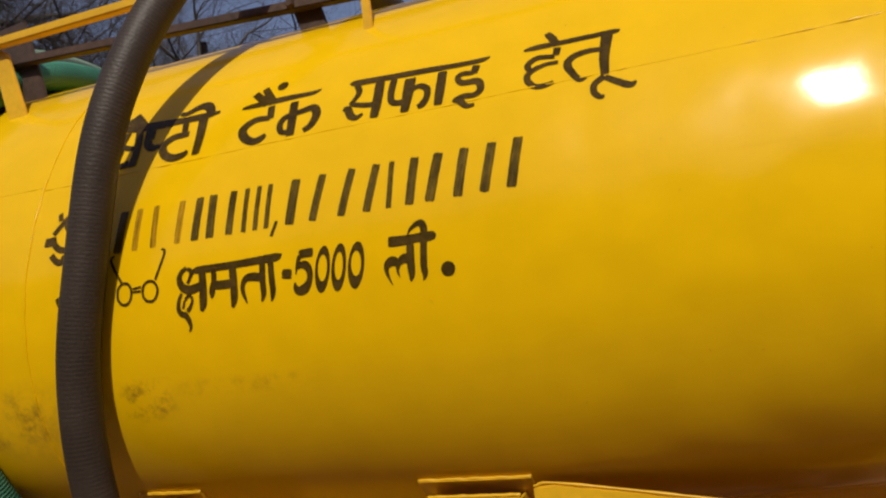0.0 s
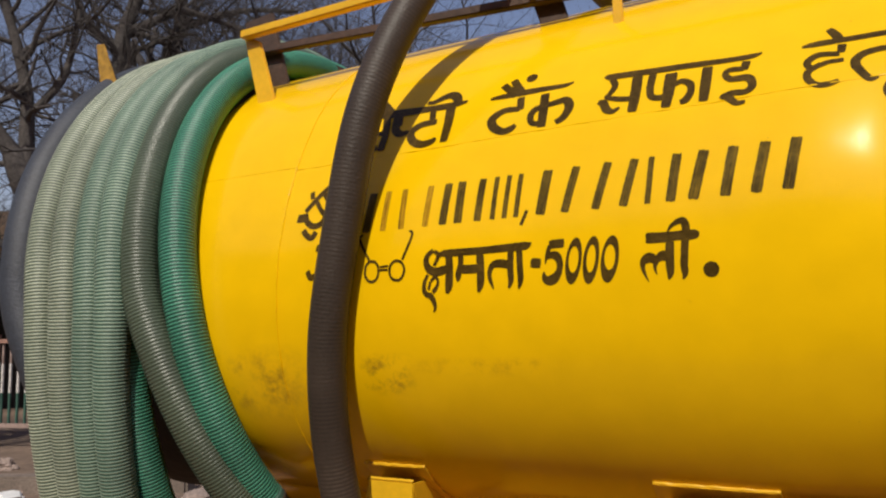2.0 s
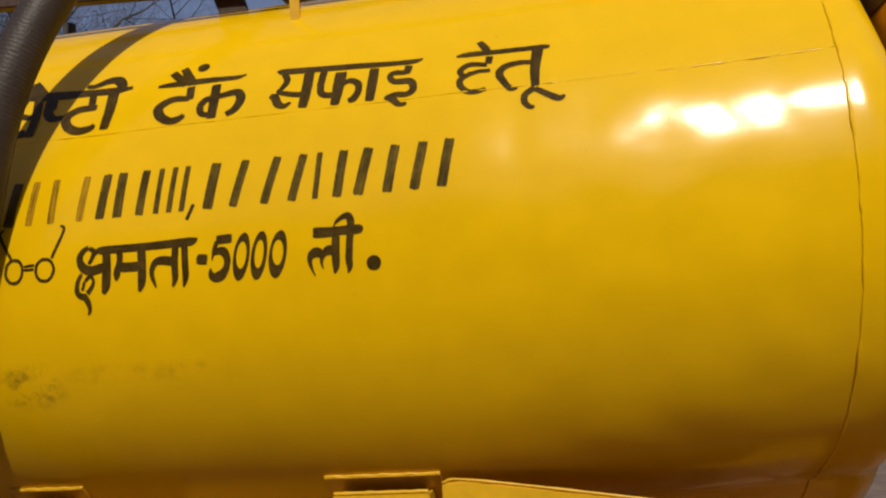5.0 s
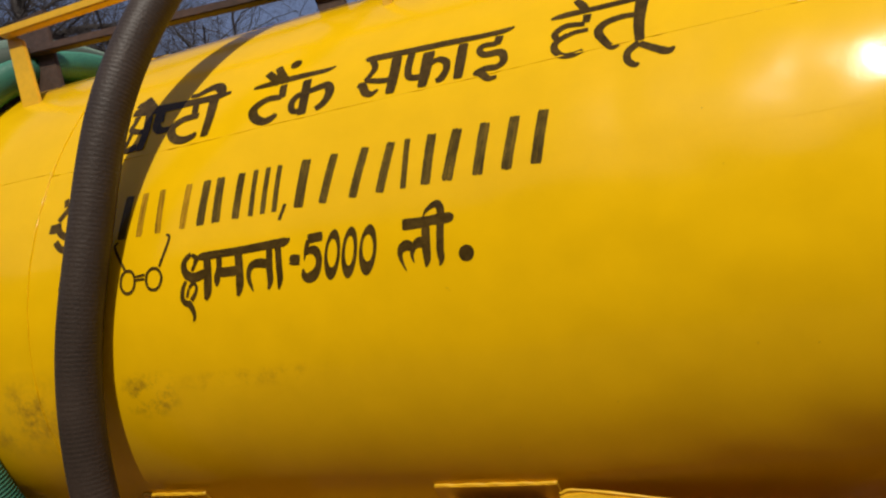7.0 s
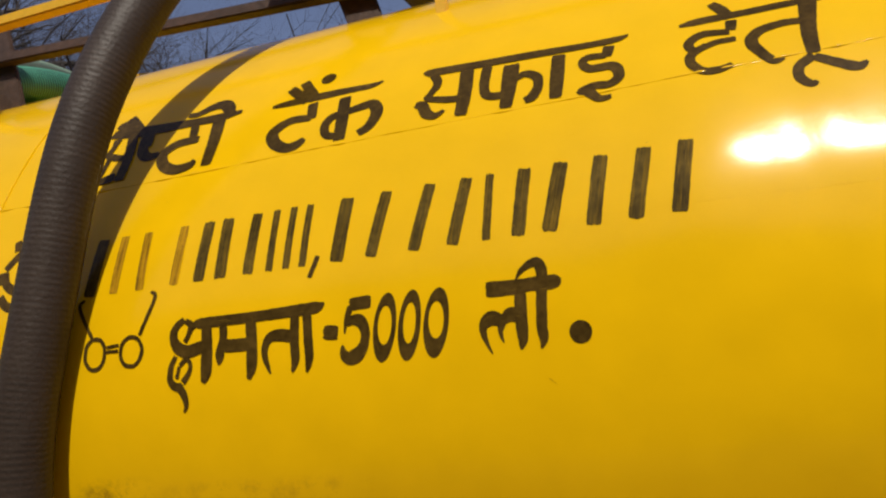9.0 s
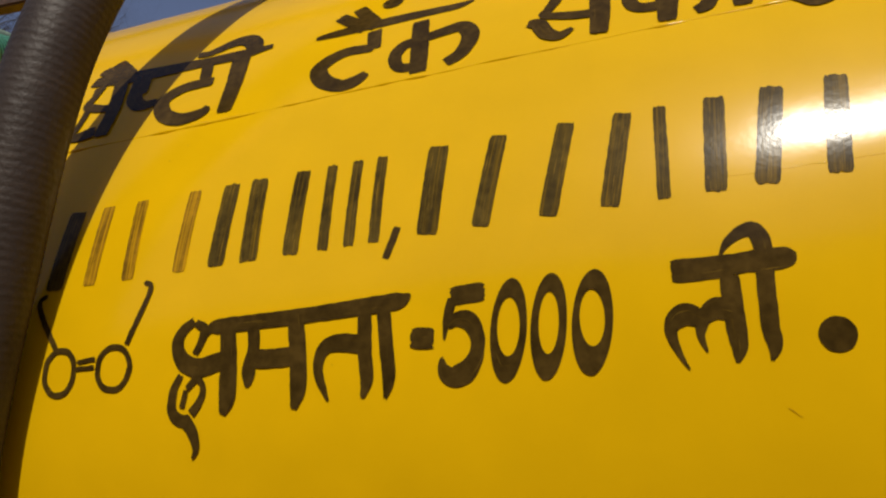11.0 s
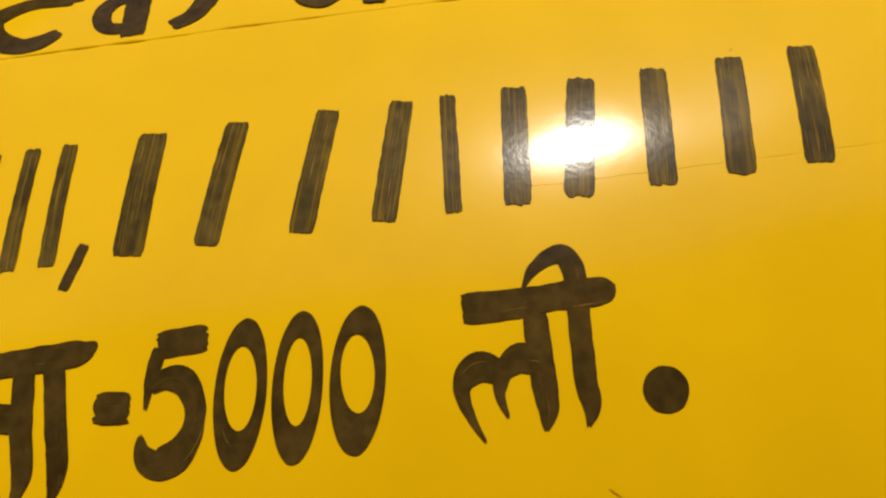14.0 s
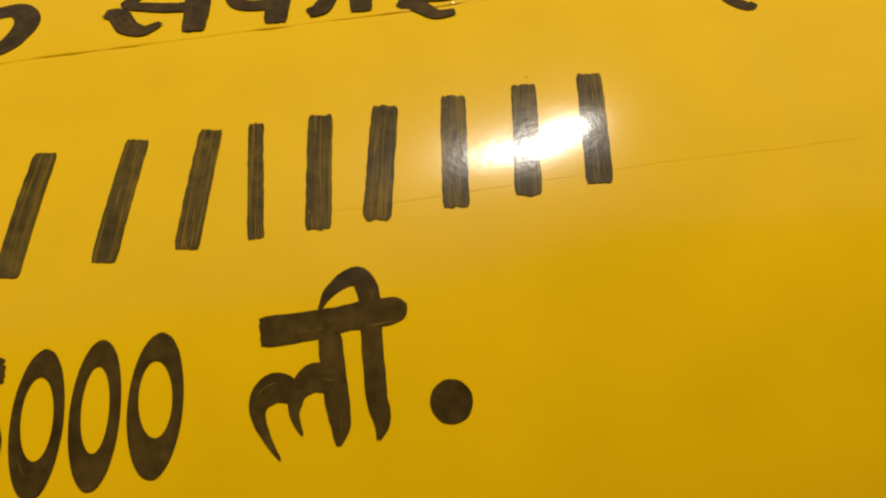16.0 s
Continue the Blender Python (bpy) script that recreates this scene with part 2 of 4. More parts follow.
def oval(x, y, z):
    """How far the rolled plates leave the true circle: a little full at mid height, tucked in below, higher up towards the end."""
    s = R * math.atan2(z, abs(y))
    p = 0.004 + 0.011 * math.cos(math.pi * min(max((s + 0.18) / 0.6, 0.0), 1.0))
    start = -0.145 + 0.12 * min(max((x + 0.3) / 0.75, 0.0), 1.0)
    p -= 0.008 * min(max((s - 0.55) / 0.4, 0.0), 1.0)
    return p - 0.37 * min(max(start - s, 0.0), 0.6) ** 2


def dent(x, y, z):
    """The unevenness of the tank's plates, in metres, at a unit direction round its axis."""
    wavy = min(max((x + 0.2) / 0.3, 0.0), 1.0)
    s = R * math.atan2(z, abs(y))
    ridge = 0.0045 * math.exp(-((x + 0.225) / 0.075) ** 2 - ((s - 0.16) / 0.17) ** 2) - 0.0014 * math.exp(-((x + 0.125) / 0.032) ** 2 - ((s - 0.16) / 0.15) ** 2)
    flare = 0.28 * min(max(x - 0.24, 0.0), 0.22) ** 2 * math.exp(-((s - 0.2) / 0.22) ** 2)
    rough = (0.3 + 0.7 * min(max((x + 0.33) / 0.1, 0.0), 1.0)) * 0.0005 * noise.noise((x * 20, y * 20, z * 20)) if x > -0.5 else 0.0
    return (oval(x, y, z) + ridge + flare + rough + 0.0022 * noise.noise((x * 2.2, y * 2.2, z * 2.2 + 3)) + (0.0008 + 0.0016 * wavy) * noise.noise((x * 8, y * 8, z * 8))
            + 0.0012 * wavy * noise.noise((x * 5 + 7, y * 5, z * 5 + 2)))


def on_tank(x, s, lift=0.0):
    """A place on the tank's near side: x along it, s metres up round it from the level of its axis."""
    y, z = -math.cos(s / R), math.sin(s / R)
    r = R + dent(x, y, z) + lift
    return (x, r * y, ZC + r * z)


# ---- ground ----
def build_ground():
    bm = bmesh.new()
    n = 90
    grid = []
    for i in range(n + 1):
        row = []
        for j in range(n + 1):
            u, w = i / n * 2 - 1, j / n * 2 - 1
            x, y = -4 + 400 * u * abs(u) ** 2.2, 2 + 400 * w * abs(w) ** 2.2
            d = math.hypot(x + 4, y - 2)
            z = 0.03 * noise.noise((x * 0.8, y * 0.8, 0)) + 0.02 * noise.noise((x * 3, y * 3, 5)) if d < 40 else 0
            row.append(bm.verts.new((x, y, z - 0.04)))
        grid.append(row)
    for i in range(n):
        for j in range(n):
            bm.faces.new((grid[i][j], grid[i + 1][j], grid[i + 1][j + 1], grid[i][j + 1])).smooth = True
    ob = mesh_ob("ground", bm, m_earth)
    return tagged(ob, "dusty brown bare earth with small rubble", "ground", kind="structure")


build_ground()
kerb = mesh_ob("kerb", box_bm(-2.2, 2.2, 0.0, 0.28, -0.12, 0.15, 0.03), m_kerb)
kerb.location, kerb.rotation_euler = (-8.95, 3.0, 0), (0, 0, 0.45)
tagged(kerb, "low worn grey concrete kerb before the fence", "kerb", kind="structure")
# unseen slab, added; its brown warms the bounce under the tank
road = mesh_ob("road", box_bm(-60, 60, -9.0, 1.5, -0.3, 0.03, 0.01), m_asphalt)
tagged(road, "unseen brown road slab added to tint the light bounced onto the tank", "road", kind="structure")

# unseen wall, added to block low sky so the tank's underside darkens
wall = mesh_ob("sky_block_wall", box_bm(-30, 30, -9.6, -9.2, -0.3, 6.2, 0.02), m_wall)
tagged(wall, "plain brown unseen wall added to block low sky light from the tank", "wall", kind="structure")


# ---- tank ----
tank = tagged(new("tank"), "glossy yellow cylindrical steel septic tank with black hand-painted lettering", "tank")
tank.location = (0, 0, 0)


def build_shell():
    prof = [(XL - 0.20, 0.0), (XL - 0.19, 0.3), (XL - 0.14, 0.6), (XL - 0.06, 0.75), (XL, R)]
    nx = 220
    prof += [(XL + (XR - XL) * i / nx, R) for i in range(1, nx + 1)]
    prof += [(XR + 0.02, R - 0.003), (XR + 0.05, R - 0.022), (XR + 0.08, R - 0.07), (XR + 0.15, 0.6), (XR + 0.19, 0.3), (XR + 0.2, 0.0)]
    seg = 240
    bm = bmesh.new()
    rings = []
    for x, r in prof:
        if r == 0:
            rings.append([bm.verts.new((x, 0, ZC))])
            continue
        ring = []
        for k in range(seg):
            a = 2 * math.pi * k / seg
            y, z = -math.cos(a), math.sin(a)
            d = dent(x, y, z)
            ring.append(bm.verts.new((x, (r + d) * y, ZC + (r + d) * z)))
        rings.append(ring)
    for a, b in zip(rings, rings[1:]):
        for k in range(seg):
            k2 = (k + 1) % seg
            if len(a) == 1:
                f = bm.faces.new((a[0], b[k], b[k2]))
            elif len(b) == 1:
                f = bm.faces.new((a[k], b[0], a[k2]))
            else:
                f = bm.faces.new((a[k], b[k], b[k2], a[k2]))
            f.smooth = True
    bmesh.ops.recalc_face_normals(bm, faces=bm.faces)
    return part("shell", bm, m_tank, tank, "glossy yellow painted steel shell")


shell = build_shell()


def weld_ring(x, slant=0.0):
    """A weld bead round the tank; slant leads it along the tank as it climbs."""
    pts = []
    rnd = random.Random(int(x * 100))
    for k in range(400):
        a = 2 * math.pi * k / 400
        xa = x + slant * math.sin(a)
        pts.append((xa + rnd.uniform(-1, 1) * 0.0009, *on_tank(xa, a * R, 0.0005)[1:]))
    pts.append(pts[0])
    me = tube_mesh("weld_bead", pts, lambda v: 0.0022 + 0.0018 * noise.noise((v * 170, x, 0)), m_tank, 0.006, 6, caps=False)
    ob = new("weld_bead", me)
    ob.parent = tank


def weld_seam(x0, x1, s0, s1, r=0.0022):
    pts = [on_tank(x0 + (x1 - x0) * i / 60, s0 + (s1 - s0) * i / 60 + 0.0012 * noise.noise((i * 0.7, s0, 0)), -0.4 * r) for i in range(61)]
    me = tube_mesh("weld_seam", pts, lambda v: r * max(0.6, 0.9 + 0.9 * noise.noise((v * 60, s0, 0)) + 0.4 * noise.noise((v * 170, s0, 3))), m_tank, 0.006, 6)
    ob = new("weld_seam", me)
    ob.parent = tank


SEAM = 0.305
weld_ring(-1.385)
weld_ring(0.425, 0.05)
weld_seam(-1.385, 0.443, SEAM, SEAM + 0.006, 0.0023)
weld_seam(XL, -1.385, SEAM + 0.008, SEAM + 0.008, 0.0022)
weld_seam(-0.46, XR - 0.03, 0.122, 0.108, 0.00025)


# ---- lettering ----
def stroke_mesh(bm, uv, points, lift, seed):
    """A brush stroke laid on the tank. points: x, s and width, in metres."""
    p = np.array(points)
    if len(p) == 2:
        p = np.array([p[0], (p[0] + p[1]) / 2, p[1]])
    closed = np.linalg.norm(p[0] - p[-1]) < 1e-6
    if closed:
        p = np.vstack([p, p[1:2]])
    c, q = smooth_path(p, 0.0022)
    tan = np.gradient(c[:, :2], axis=0)
    tan /= np.linalg.norm(tan, axis=1)[:, None] + 1e-9
    nor = np.stack([-tan[:, 1], tan[:, 0]], 1)
    rows = []
    across = (-1, -0.75, -0.5, -0.25, 0, 0.25, 0.5, 0.75, 1)
    for i in range(len(c)):
        w = c[i, 2] * 0.55
        if not closed:
            end = min(q[i], q[-1] - q[i])
            w *= min(1.0, 0.86 + 0.14 * end / (0.25 * c[i, 2] + 1e-6))
        row = []
        for k in across:
            rag = 0.0006 * noise.noise((q[i] * 130, seed * 3.1 + k, 0)) if abs(k) == 1 else 0
            x, s = c[i, :2] + nor[i] * (k * w + rag)
            if not closed and i in (0, len(c) - 1):
                x, s = (x, s) + tan[i] * (-1 if i == 0 else 1) * 0.0022 * noise.noise((k * 3.7, seed * 1.9, i))
            row.append(bm.verts.new(on_tank(x, s, lift)))
        rows.append(row)
    for i in range(len(rows) - 1):
        for k in range(len(across) - 1):
            f = bm.faces.new((rows[i][k], rows[i][k + 1], rows[i + 1][k + 1], rows[i + 1][k]))
            f.smooth = True
            for loop, (a, b) in zip(f.loops, ((i, k), (i, k + 1), (i + 1, k + 1), (i + 1, k))):
                loop[uv].uv = (across[b] * c[a, 2] * 12 + seed * 7.3, q[a] + seed * 1.7)


count = [0]


def letter(word, x, s, strokes, mat=None, name="painted_letter"):
    """One painted letter: its corner on the tank in metres, its strokes in millimetres from there."""
    bm = bmesh.new()
    uv = bm.loops.layers.uv.new("UVMap")
    for k, st in enumerate(strokes):
        count[0] += 1
        stroke_mesh(bm, uv, [(x + a / 1000, s + b / 1000, w / 1000) for a, b, w in st], 0.0007 + 0.00012 * k + 0.0005 * (name == "painted_letter" and word[0] in "sc"), count[0])
    bmesh.ops.recalc_face_normals(bm, faces=bm.faces)
    ob = part(name, bm, mat or m_ink, shell)
    return ob


letter("septic", -1.2012, 0.3218, (((0, 125, 20.4), (76, 116, 25.1), (171, 110, 18.7), (233, 108, 18.3), (272, 111, 7.7)), ((8, 138, 14.8), (16, 148, 21.1), (52, 117, 19.7)), ((19, 166, 21.8), (60, 120, 22.6)), ((20, 108, 16.9), (20, 88, 10.9), (18, 67, 13.2), (48, 55, 12.9), (68, 55, 12.8)), ((22, 58, 9.1), (21, 36, 8.8), (15, 8, 9.8)), ((16, 5, 9.7), (36, 8, 17), (52, 12, 17)), ((52, 111, 19.5), (64, 54, 19.1), (64, 0, 19)),))
letter("septic", -1.1174, 0.3653, (((0, 62, 21.9), (6, 19, 20.5), (23, 0, 17.4), (45, 1, 12.3)), ((6, 63, 19.2), (14, 25, 15.5)),))
letter("septic", -1.0624, 0.3225, (((44, 105, 15.9), (50, 70, 15.1)), ((64, 62, 14.8), (23, 60, 17.5), (0, 41, 19.6), (11, 14, 18.9), (36, 0, 18.3), (63, 3, 15.9), (71, 13, 9.2)),))
letter("septic", -1.0427, 0.3190, (((0, 136, 11.1), (20, 134, 13.8), (48, 146, 19.5), (70, 145, 22.1), (85, 127, 21.3), (89, 104, 17.9)), ((72, 116, 23.6), (77, 55, 21.5), (76, 0, 17.8)),))
letter("tank", -0.8692, 0.4186, (((0, 6, 7.5), (29, 7, 14.8), (79, 7, 16.9), (139, 6, 14.1), (177, 5, 11.6), (196, 10, 4.6)), ((24, 46, 15.8), (66, 2, 19.3)), ((47, 57, 16), (81, 0, 19.1))))
letter("tank", -0.8510, 0.3201, (((60, 92, 16.7), (64, 53, 15.7)), ((64, 56, 13.5), (27, 59, 16.1), (0, 41, 20.3), (6, 17, 19.6), (29, 0, 16.9), (48, 2, 16.8), (60, 12, 10.6)),))
letter("tank", -0.7589, 0.3138, (((25, 95, 18.6), (28, 41, 19.2), (29, 0, 18.2)), ((32, 52, 15.2), (11, 54, 15.3), (0, 37, 15), (6, 16, 12.5), (23, 12, 12.4), (31, 21, 10.4)), ((31, 58, 13.1), (57, 63, 15.3), (76, 64, 17.4), (86, 44, 18.9), (77, 18, 16.2), (60, 6, 14.1)),))
letter("cleaning", -0.6103, 0.3154, (((8, 104, 6.7), (19, 107, 15.7), (95, 103, 15.1), (180, 98, 14.4), (252, 94, 11.9), (291, 93, 11.7), (310, 97, 3.9)), ((23, 100, 13.2), (31, 78, 12.7), (22, 57, 10.3), (18, 48, 10.2), (48, 38, 11.9), (73, 35, 11.8)), ((0, 39, 10.2), (11, 34, 16), (19, 17, 15.6), (32, 9, 11.5), (46, 17, 4.8)), ((76, 96, 19.3), (75, 42, 19.8), (71, 0, 16.8)),))
letter("cleaning", -0.5064, 0.3130, (((3, 96, 14.8), (0, 58, 14), (4, 34, 13.5), (21, 27, 13.2), (41, 29, 11.3)), ((40, 88, 22.6), (37, 42, 21.1), (33, 0, 16.3)), ((45, 54, 9.7), (61, 61, 11.7), (77, 50, 13.4), (79, 30, 13), (71, 12, 14.5), (60, 7, 10.8)),))
letter("cleaning", -0.4037, 0.3140, (((6, 87, 18), (3, 38, 18.5), (0, 0, 15.8)),))
letter("cleaning", -0.3701, 0.2973, (((43, 100, 15.4), (38, 78, 13.1)), ((38, 81, 11.2), (13, 84, 11.4), (5, 74, 11.3), (16, 60, 12.8), (46, 56, 14.4), (53, 35, 13.9), (41, 23, 12), (19, 25, 12.2), (0, 20, 8.7), (12, 15, 13.8), (25, 0, 10.1), (41, 0, 6.7)),))
letter("for", -0.2327, 0.4013, (((0, 5, 5.6), (22, 7, 13), (65, 6, 12.7), (107, 5, 12.4), (140, 4, 12.2), (170, 4, 12.1), (182, 4, 6.9)), ((45, 42, 11.7), (56, 22, 15), (64, 0, 12.6)),))
letter("for", -0.2257, 0.3057, (((58, 91, 14.3), (55, 69, 12.1)), ((53, 67, 10.4), (19, 73, 12.4), (1, 59, 12.2), (8, 44, 10.2), (34, 51, 9.3), (59, 51, 8.4)), ((23, 50, 10.2), (3, 37, 11.8), (0, 22, 12.4), (12, 4, 11.2), (30, 0, 11.1), (49, 5, 7.9)),))
letter("for", -0.1499, 0.3052, (((76, 98, 20.8), (68, 45, 17.6), (66, 0, 15)), ((68, 60, 9.8), (39, 63, 11.7), (12, 57, 13.4), (0, 40, 14.8), (8, 18, 12.6), (20, 0, 10.7), (33, 0, 3.8)),))
letter("for", -0.1057, 0.2573, (((21, 44, 12), (3, 31, 11.9), (0, 14, 11.6), (10, 0, 9.9), (18, 2, 5.7)), ((21, 42, 10.5), (43, 26, 12.3), (63, 14, 12.7), (75, 19, 4.9)),))
letter("capacity", -0.9703, -0.0353, (((17, 91, 8.1), (5, 82, 10.2), (0, 70, 12.1), (6, 54, 14.9), (23, 45, 16.7), (46, 49, 15.5), (58, 54, 11.6)), ((19, 89, 7.1), (29, 81, 9), (25, 67, 7), (20, 58, 6.9)), ((55, 83, 14.9), (57, 46, 16.4), (56, 15, 16.1), (51, 0, 6.6)),))
letter("capacity", -0.9741, -0.0723, (((9, 77, 5.9), (1, 62, 7.8), (0, 44, 9.7), (9, 35, 10.6), (20, 34, 9.6)), ((16, 63, 5.8), (27, 72, 6.8), (34, 62, 5.8), (29, 49, 7.2), (21, 40, 8.6)), ((15, 62, 4.9), (11, 46, 5.8)), ((13, 37, 11.5), (23, 23, 10.5), (26, 9, 6.6), (22, 0, 2.4)),))
letter("capacity", -0.9395, 0.0393, (((0, 0, 3), (6, 7, 10), (18, 8, 13.9), (52, 8, 13.7), (97, 8, 13.4), (146, 9, 14), (189, 10, 14.6), (201, 11, 12.7), (210, 15, 2.7)),))
letter("capacity", -0.8929, -0.0360, (((5, 80, 11.7), (6, 58, 11.5), (2, 44, 12.4), (1, 33, 12.3), (0, 23, 3.8)), ((8, 48, 16.2), (27, 47, 16), (49, 47, 15.8)), ((49, 85, 15.3), (52, 48, 15.8), (52, 18, 14.6), (47, 0, 6.3)),))
letter("capacity", -0.8206, -0.0318, (((47, 46, 15.3), (22, 50, 14.6), (7, 47, 11.9), (0, 33, 9.1), (2, 18, 8.1), (9, 0, 2.7)), ((47, 81, 12), (46, 42, 12.6), (47, 16, 11.5), (42, 0, 3.5)),))
letter("capacity", -0.7570, -0.0339, (((1, 81, 11.9), (3, 46, 12.4), (4, 18, 11.3), (0, 0, 3.5)),))
letter("capacity", -0.7303, 0.0129, (((0, 2, 16.7), (20, 0, 17.4)),))
letter("number", -0.7036, -0.0251, (((11, 73, 15.5), (42, 74, 16)), ((13, 71, 8.8), (7, 54, 7), (3, 36, 2.2)), ((7, 47, 6), (16, 52, 12), (27, 49, 15), (33, 36, 12), (31, 20, 12), (21, 7, 17), (8, 4, 16), (1, 11, 10), (0, 21, 2.6)),))

def painted_zero(x, s, wide, high, hole_wide, hole_high, lift=0.0, hole_lean=0.09):
    """A brushed nought, thick at its head and foot and thin at its sides. Sizes in millimetres, its middle on the tank in metres."""
    bm = bmesh.new()
    uv = bm.loops.layers.uv.new("UVMap")
    n, rows = 72, []
    for k in range(n):
        a = 2 * math.pi * k / n
        c, d = math.cos(a), math.sin(a)
        wob = 1 + 0.012 * noise.noise((c * 3, d * 3, x * 50))
        ox, oy = wide / 2 * c * wob, high / 2 * d * wob
        ix, iy = hole_wide / 2 * c, hole_high / 2 * d + lift
        ox, ix = ox + 0.14 * oy, ix + hole_lean * iy
        rows.append([bm.verts.new(on_tank(x + (ox + (ix - ox) * f) / 1000, s + (oy + (iy - oy) * f) / 1000, 0.0009)) for f in (0, 0.33, 0.67, 1)])
    for k in range(n):
        for m in range(3):
            f = bm.faces.new((rows[k][m], rows[k][m + 1], rows[(k + 1) % n][m + 1], rows[(k + 1) % n][m]))
            f.smooth = True
            for loop, (a, b) in zip(f.loops, ((k, m), (k, m + 1), (k + 1, m + 1), (k + 1, m))):
                loop[uv].uv = (b * 0.06 + x * 31, a / n * 0.19 + x * 9)
    bmesh.ops.recalc_face_normals(bm, faces=bm.faces)
    part("painted_letter", bm, m_ink, shell)


painted_zero(-0.6430, 0.0134, 32, 88, 19.5, 50, 2.5)
painted_zero(-0.6085, 0.0129, 31, 89, 17, 52, 2.5, 0.11)
painted_zero(-0.5722, 0.0124, 34, 87, 20.5, 47, 3.0, 0.06)
letter("litre", -0.5049, 0.0444, (((0, 1, 18.3), (30, 0, 17.2), (52, 1, 15.4), (71, 1, 16.8), (88, 1, 15.1), (95, 1, 6)),))
letter("litre", -0.5115, -0.0337, (((50, 70, 13.8), (49, 38, 14.2), (49, 15, 11.8), (46, 2, 2.9)), ((48, 42, 15.8), (36, 45, 15.9), (26, 38, 10.6), (22, 26, 6), (25, 12, 1.9)), ((27, 36, 10.6), (14, 43, 16.1), (4, 39, 13.8), (0, 30, 9.2), (3, 16, 5.3), (10, 0, 1.5)),))
letter("litre", -0.4659, -0.0324, (((0, 86, 2.3), (7, 96, 6.3), (20, 104, 10.2), (29, 103, 12.5), (33, 88, 13.1), (30, 56, 12.7), (28, 26, 12.4), (29, 11, 10.1), (25, 0, 2.2)),))


def painted_dot(x, s, r):
    """A round dab of paint with a slightly ragged rim."""
    bm = bmesh.new()
    uv = bm.loops.layers.uv.new("UVMap")
    mid, rings = bm.verts.new(on_tank(x, s, 0.0009)), []
    for share in (0.5, 1.0):
        ring = []
        for k in range(36):
            a = 2 * math.pi * k / 36
            q = r * share * (1 + 0.05 * noise.noise((math.cos(a) * 2, math.sin(a) * 2, 4)))
            ring.append(bm.verts.new(on_tank(x + q * math.cos(a), s + q * math.sin(a), 0.0009)))
        rings.append(ring)
    for k in range(36):
        k2 = (k + 1) % 36
        bm.faces.new((mid, rings[0][k], rings[0][k2]))
        bm.faces.new((rings[0][k], rings[1][k], rings[1][k2], rings[0][k2]))
    for f in bm.faces:
        f.smooth = True
        for loop in f.loops:
            loop[uv].uv = (loop.vert.co.z * 0.8, loop.vert.co.x)
    bmesh.ops.recalc_face_normals(bm, faces=bm.faces)
    part("painted_dot", bm, m_ink, shell)


painted_dot(-0.3924, -0.0175, 0.0135)
painted_dot(-0.7770, 0.4705, 0.0135)
letter("spectacles", -1.1468, -0.0024, (((55, 21, 5.5), (53, 10, 5.5), (46, 2, 5.5), (37, 0, 5.5), (28, 3, 5.6), (21, 12, 5.6), (19, 23, 5.6), (21, 35, 5.6), (28, 43, 5.6), (37, 45, 5.6), (46, 42, 5.6), (53, 33, 5.5), (55, 21, 5.5)), ((58, 31, 4.1), (80, 32, 4.1)), ((58, 24, 4.1), (80, 24, 4.1)), ((31, 44, 5.6), (0, 95, 5.8), (7, 107, 4.3)),))
letter("spectacles", -1.0624, -0.0024, (((38, 20, 5.3), (35, 10, 5.3), (28, 2, 5.3), (19, 0, 5.4), (9, 3, 5.4), (2, 11, 5.4), (0, 22, 5.4), (2, 33, 5.4), (9, 40, 5.4), (19, 42, 5.4), (28, 39, 5.4), (35, 31, 5.3), (38, 20, 5.3)), ((32, 43, 5.4), (53, 96, 5.4), (45, 107, 4.1)),))
letter("mark", -1.3198, 0.1785, (((78, 80, 13), (62, 64, 13), (41, 45, 13), (20, 23, 13), (0, 0, 13)),))
letter("mark", -1.3414, 0.1620, (((0, 1, 20), (14, 0, 20), (29, 3, 20)),))
letter("mark", -1.3184, 0.1386, (((0, 33, 14), (10, 12, 14), (31, 0, 14), (52, 5, 14), (64, 23, 14)),))
letter("mark", -1.2942, 0.1593, (((0, 47, 11), (20, 20, 11), (39, 0, 11)),))
letter("mark", -1.2756, 0.1928, (((0, 31, 11), (25, 0, 11)),))
letter("mark", -1.3115, 0.2106, (((0, 20, 12), (6, 0, 12)),))
letter("mark", -1.3174, 0.1109, (((0, 20, 14), (16, 4, 14), (30, 0, 14), (40, 13, 14)),))
letter("mark", -1.2692, 0.0757, (((5, 16, 8), (0, 0, 8)),))
letter("mark", -1.2918, 0.0157, (((0, 16, 13), (9, 0, 13), (22, 3, 13)),))


def bar(xt, xb, width, top=0.205, low=0.110, mat=None):
    """A plain slanting bar that stands in for one character of the middle line."""
    letter("bar", xb, low, (((0, 0, width * 850), ((xt - xb) * 1000, (top - low) * 1000, width * 850)),), mat, "painted_bar")


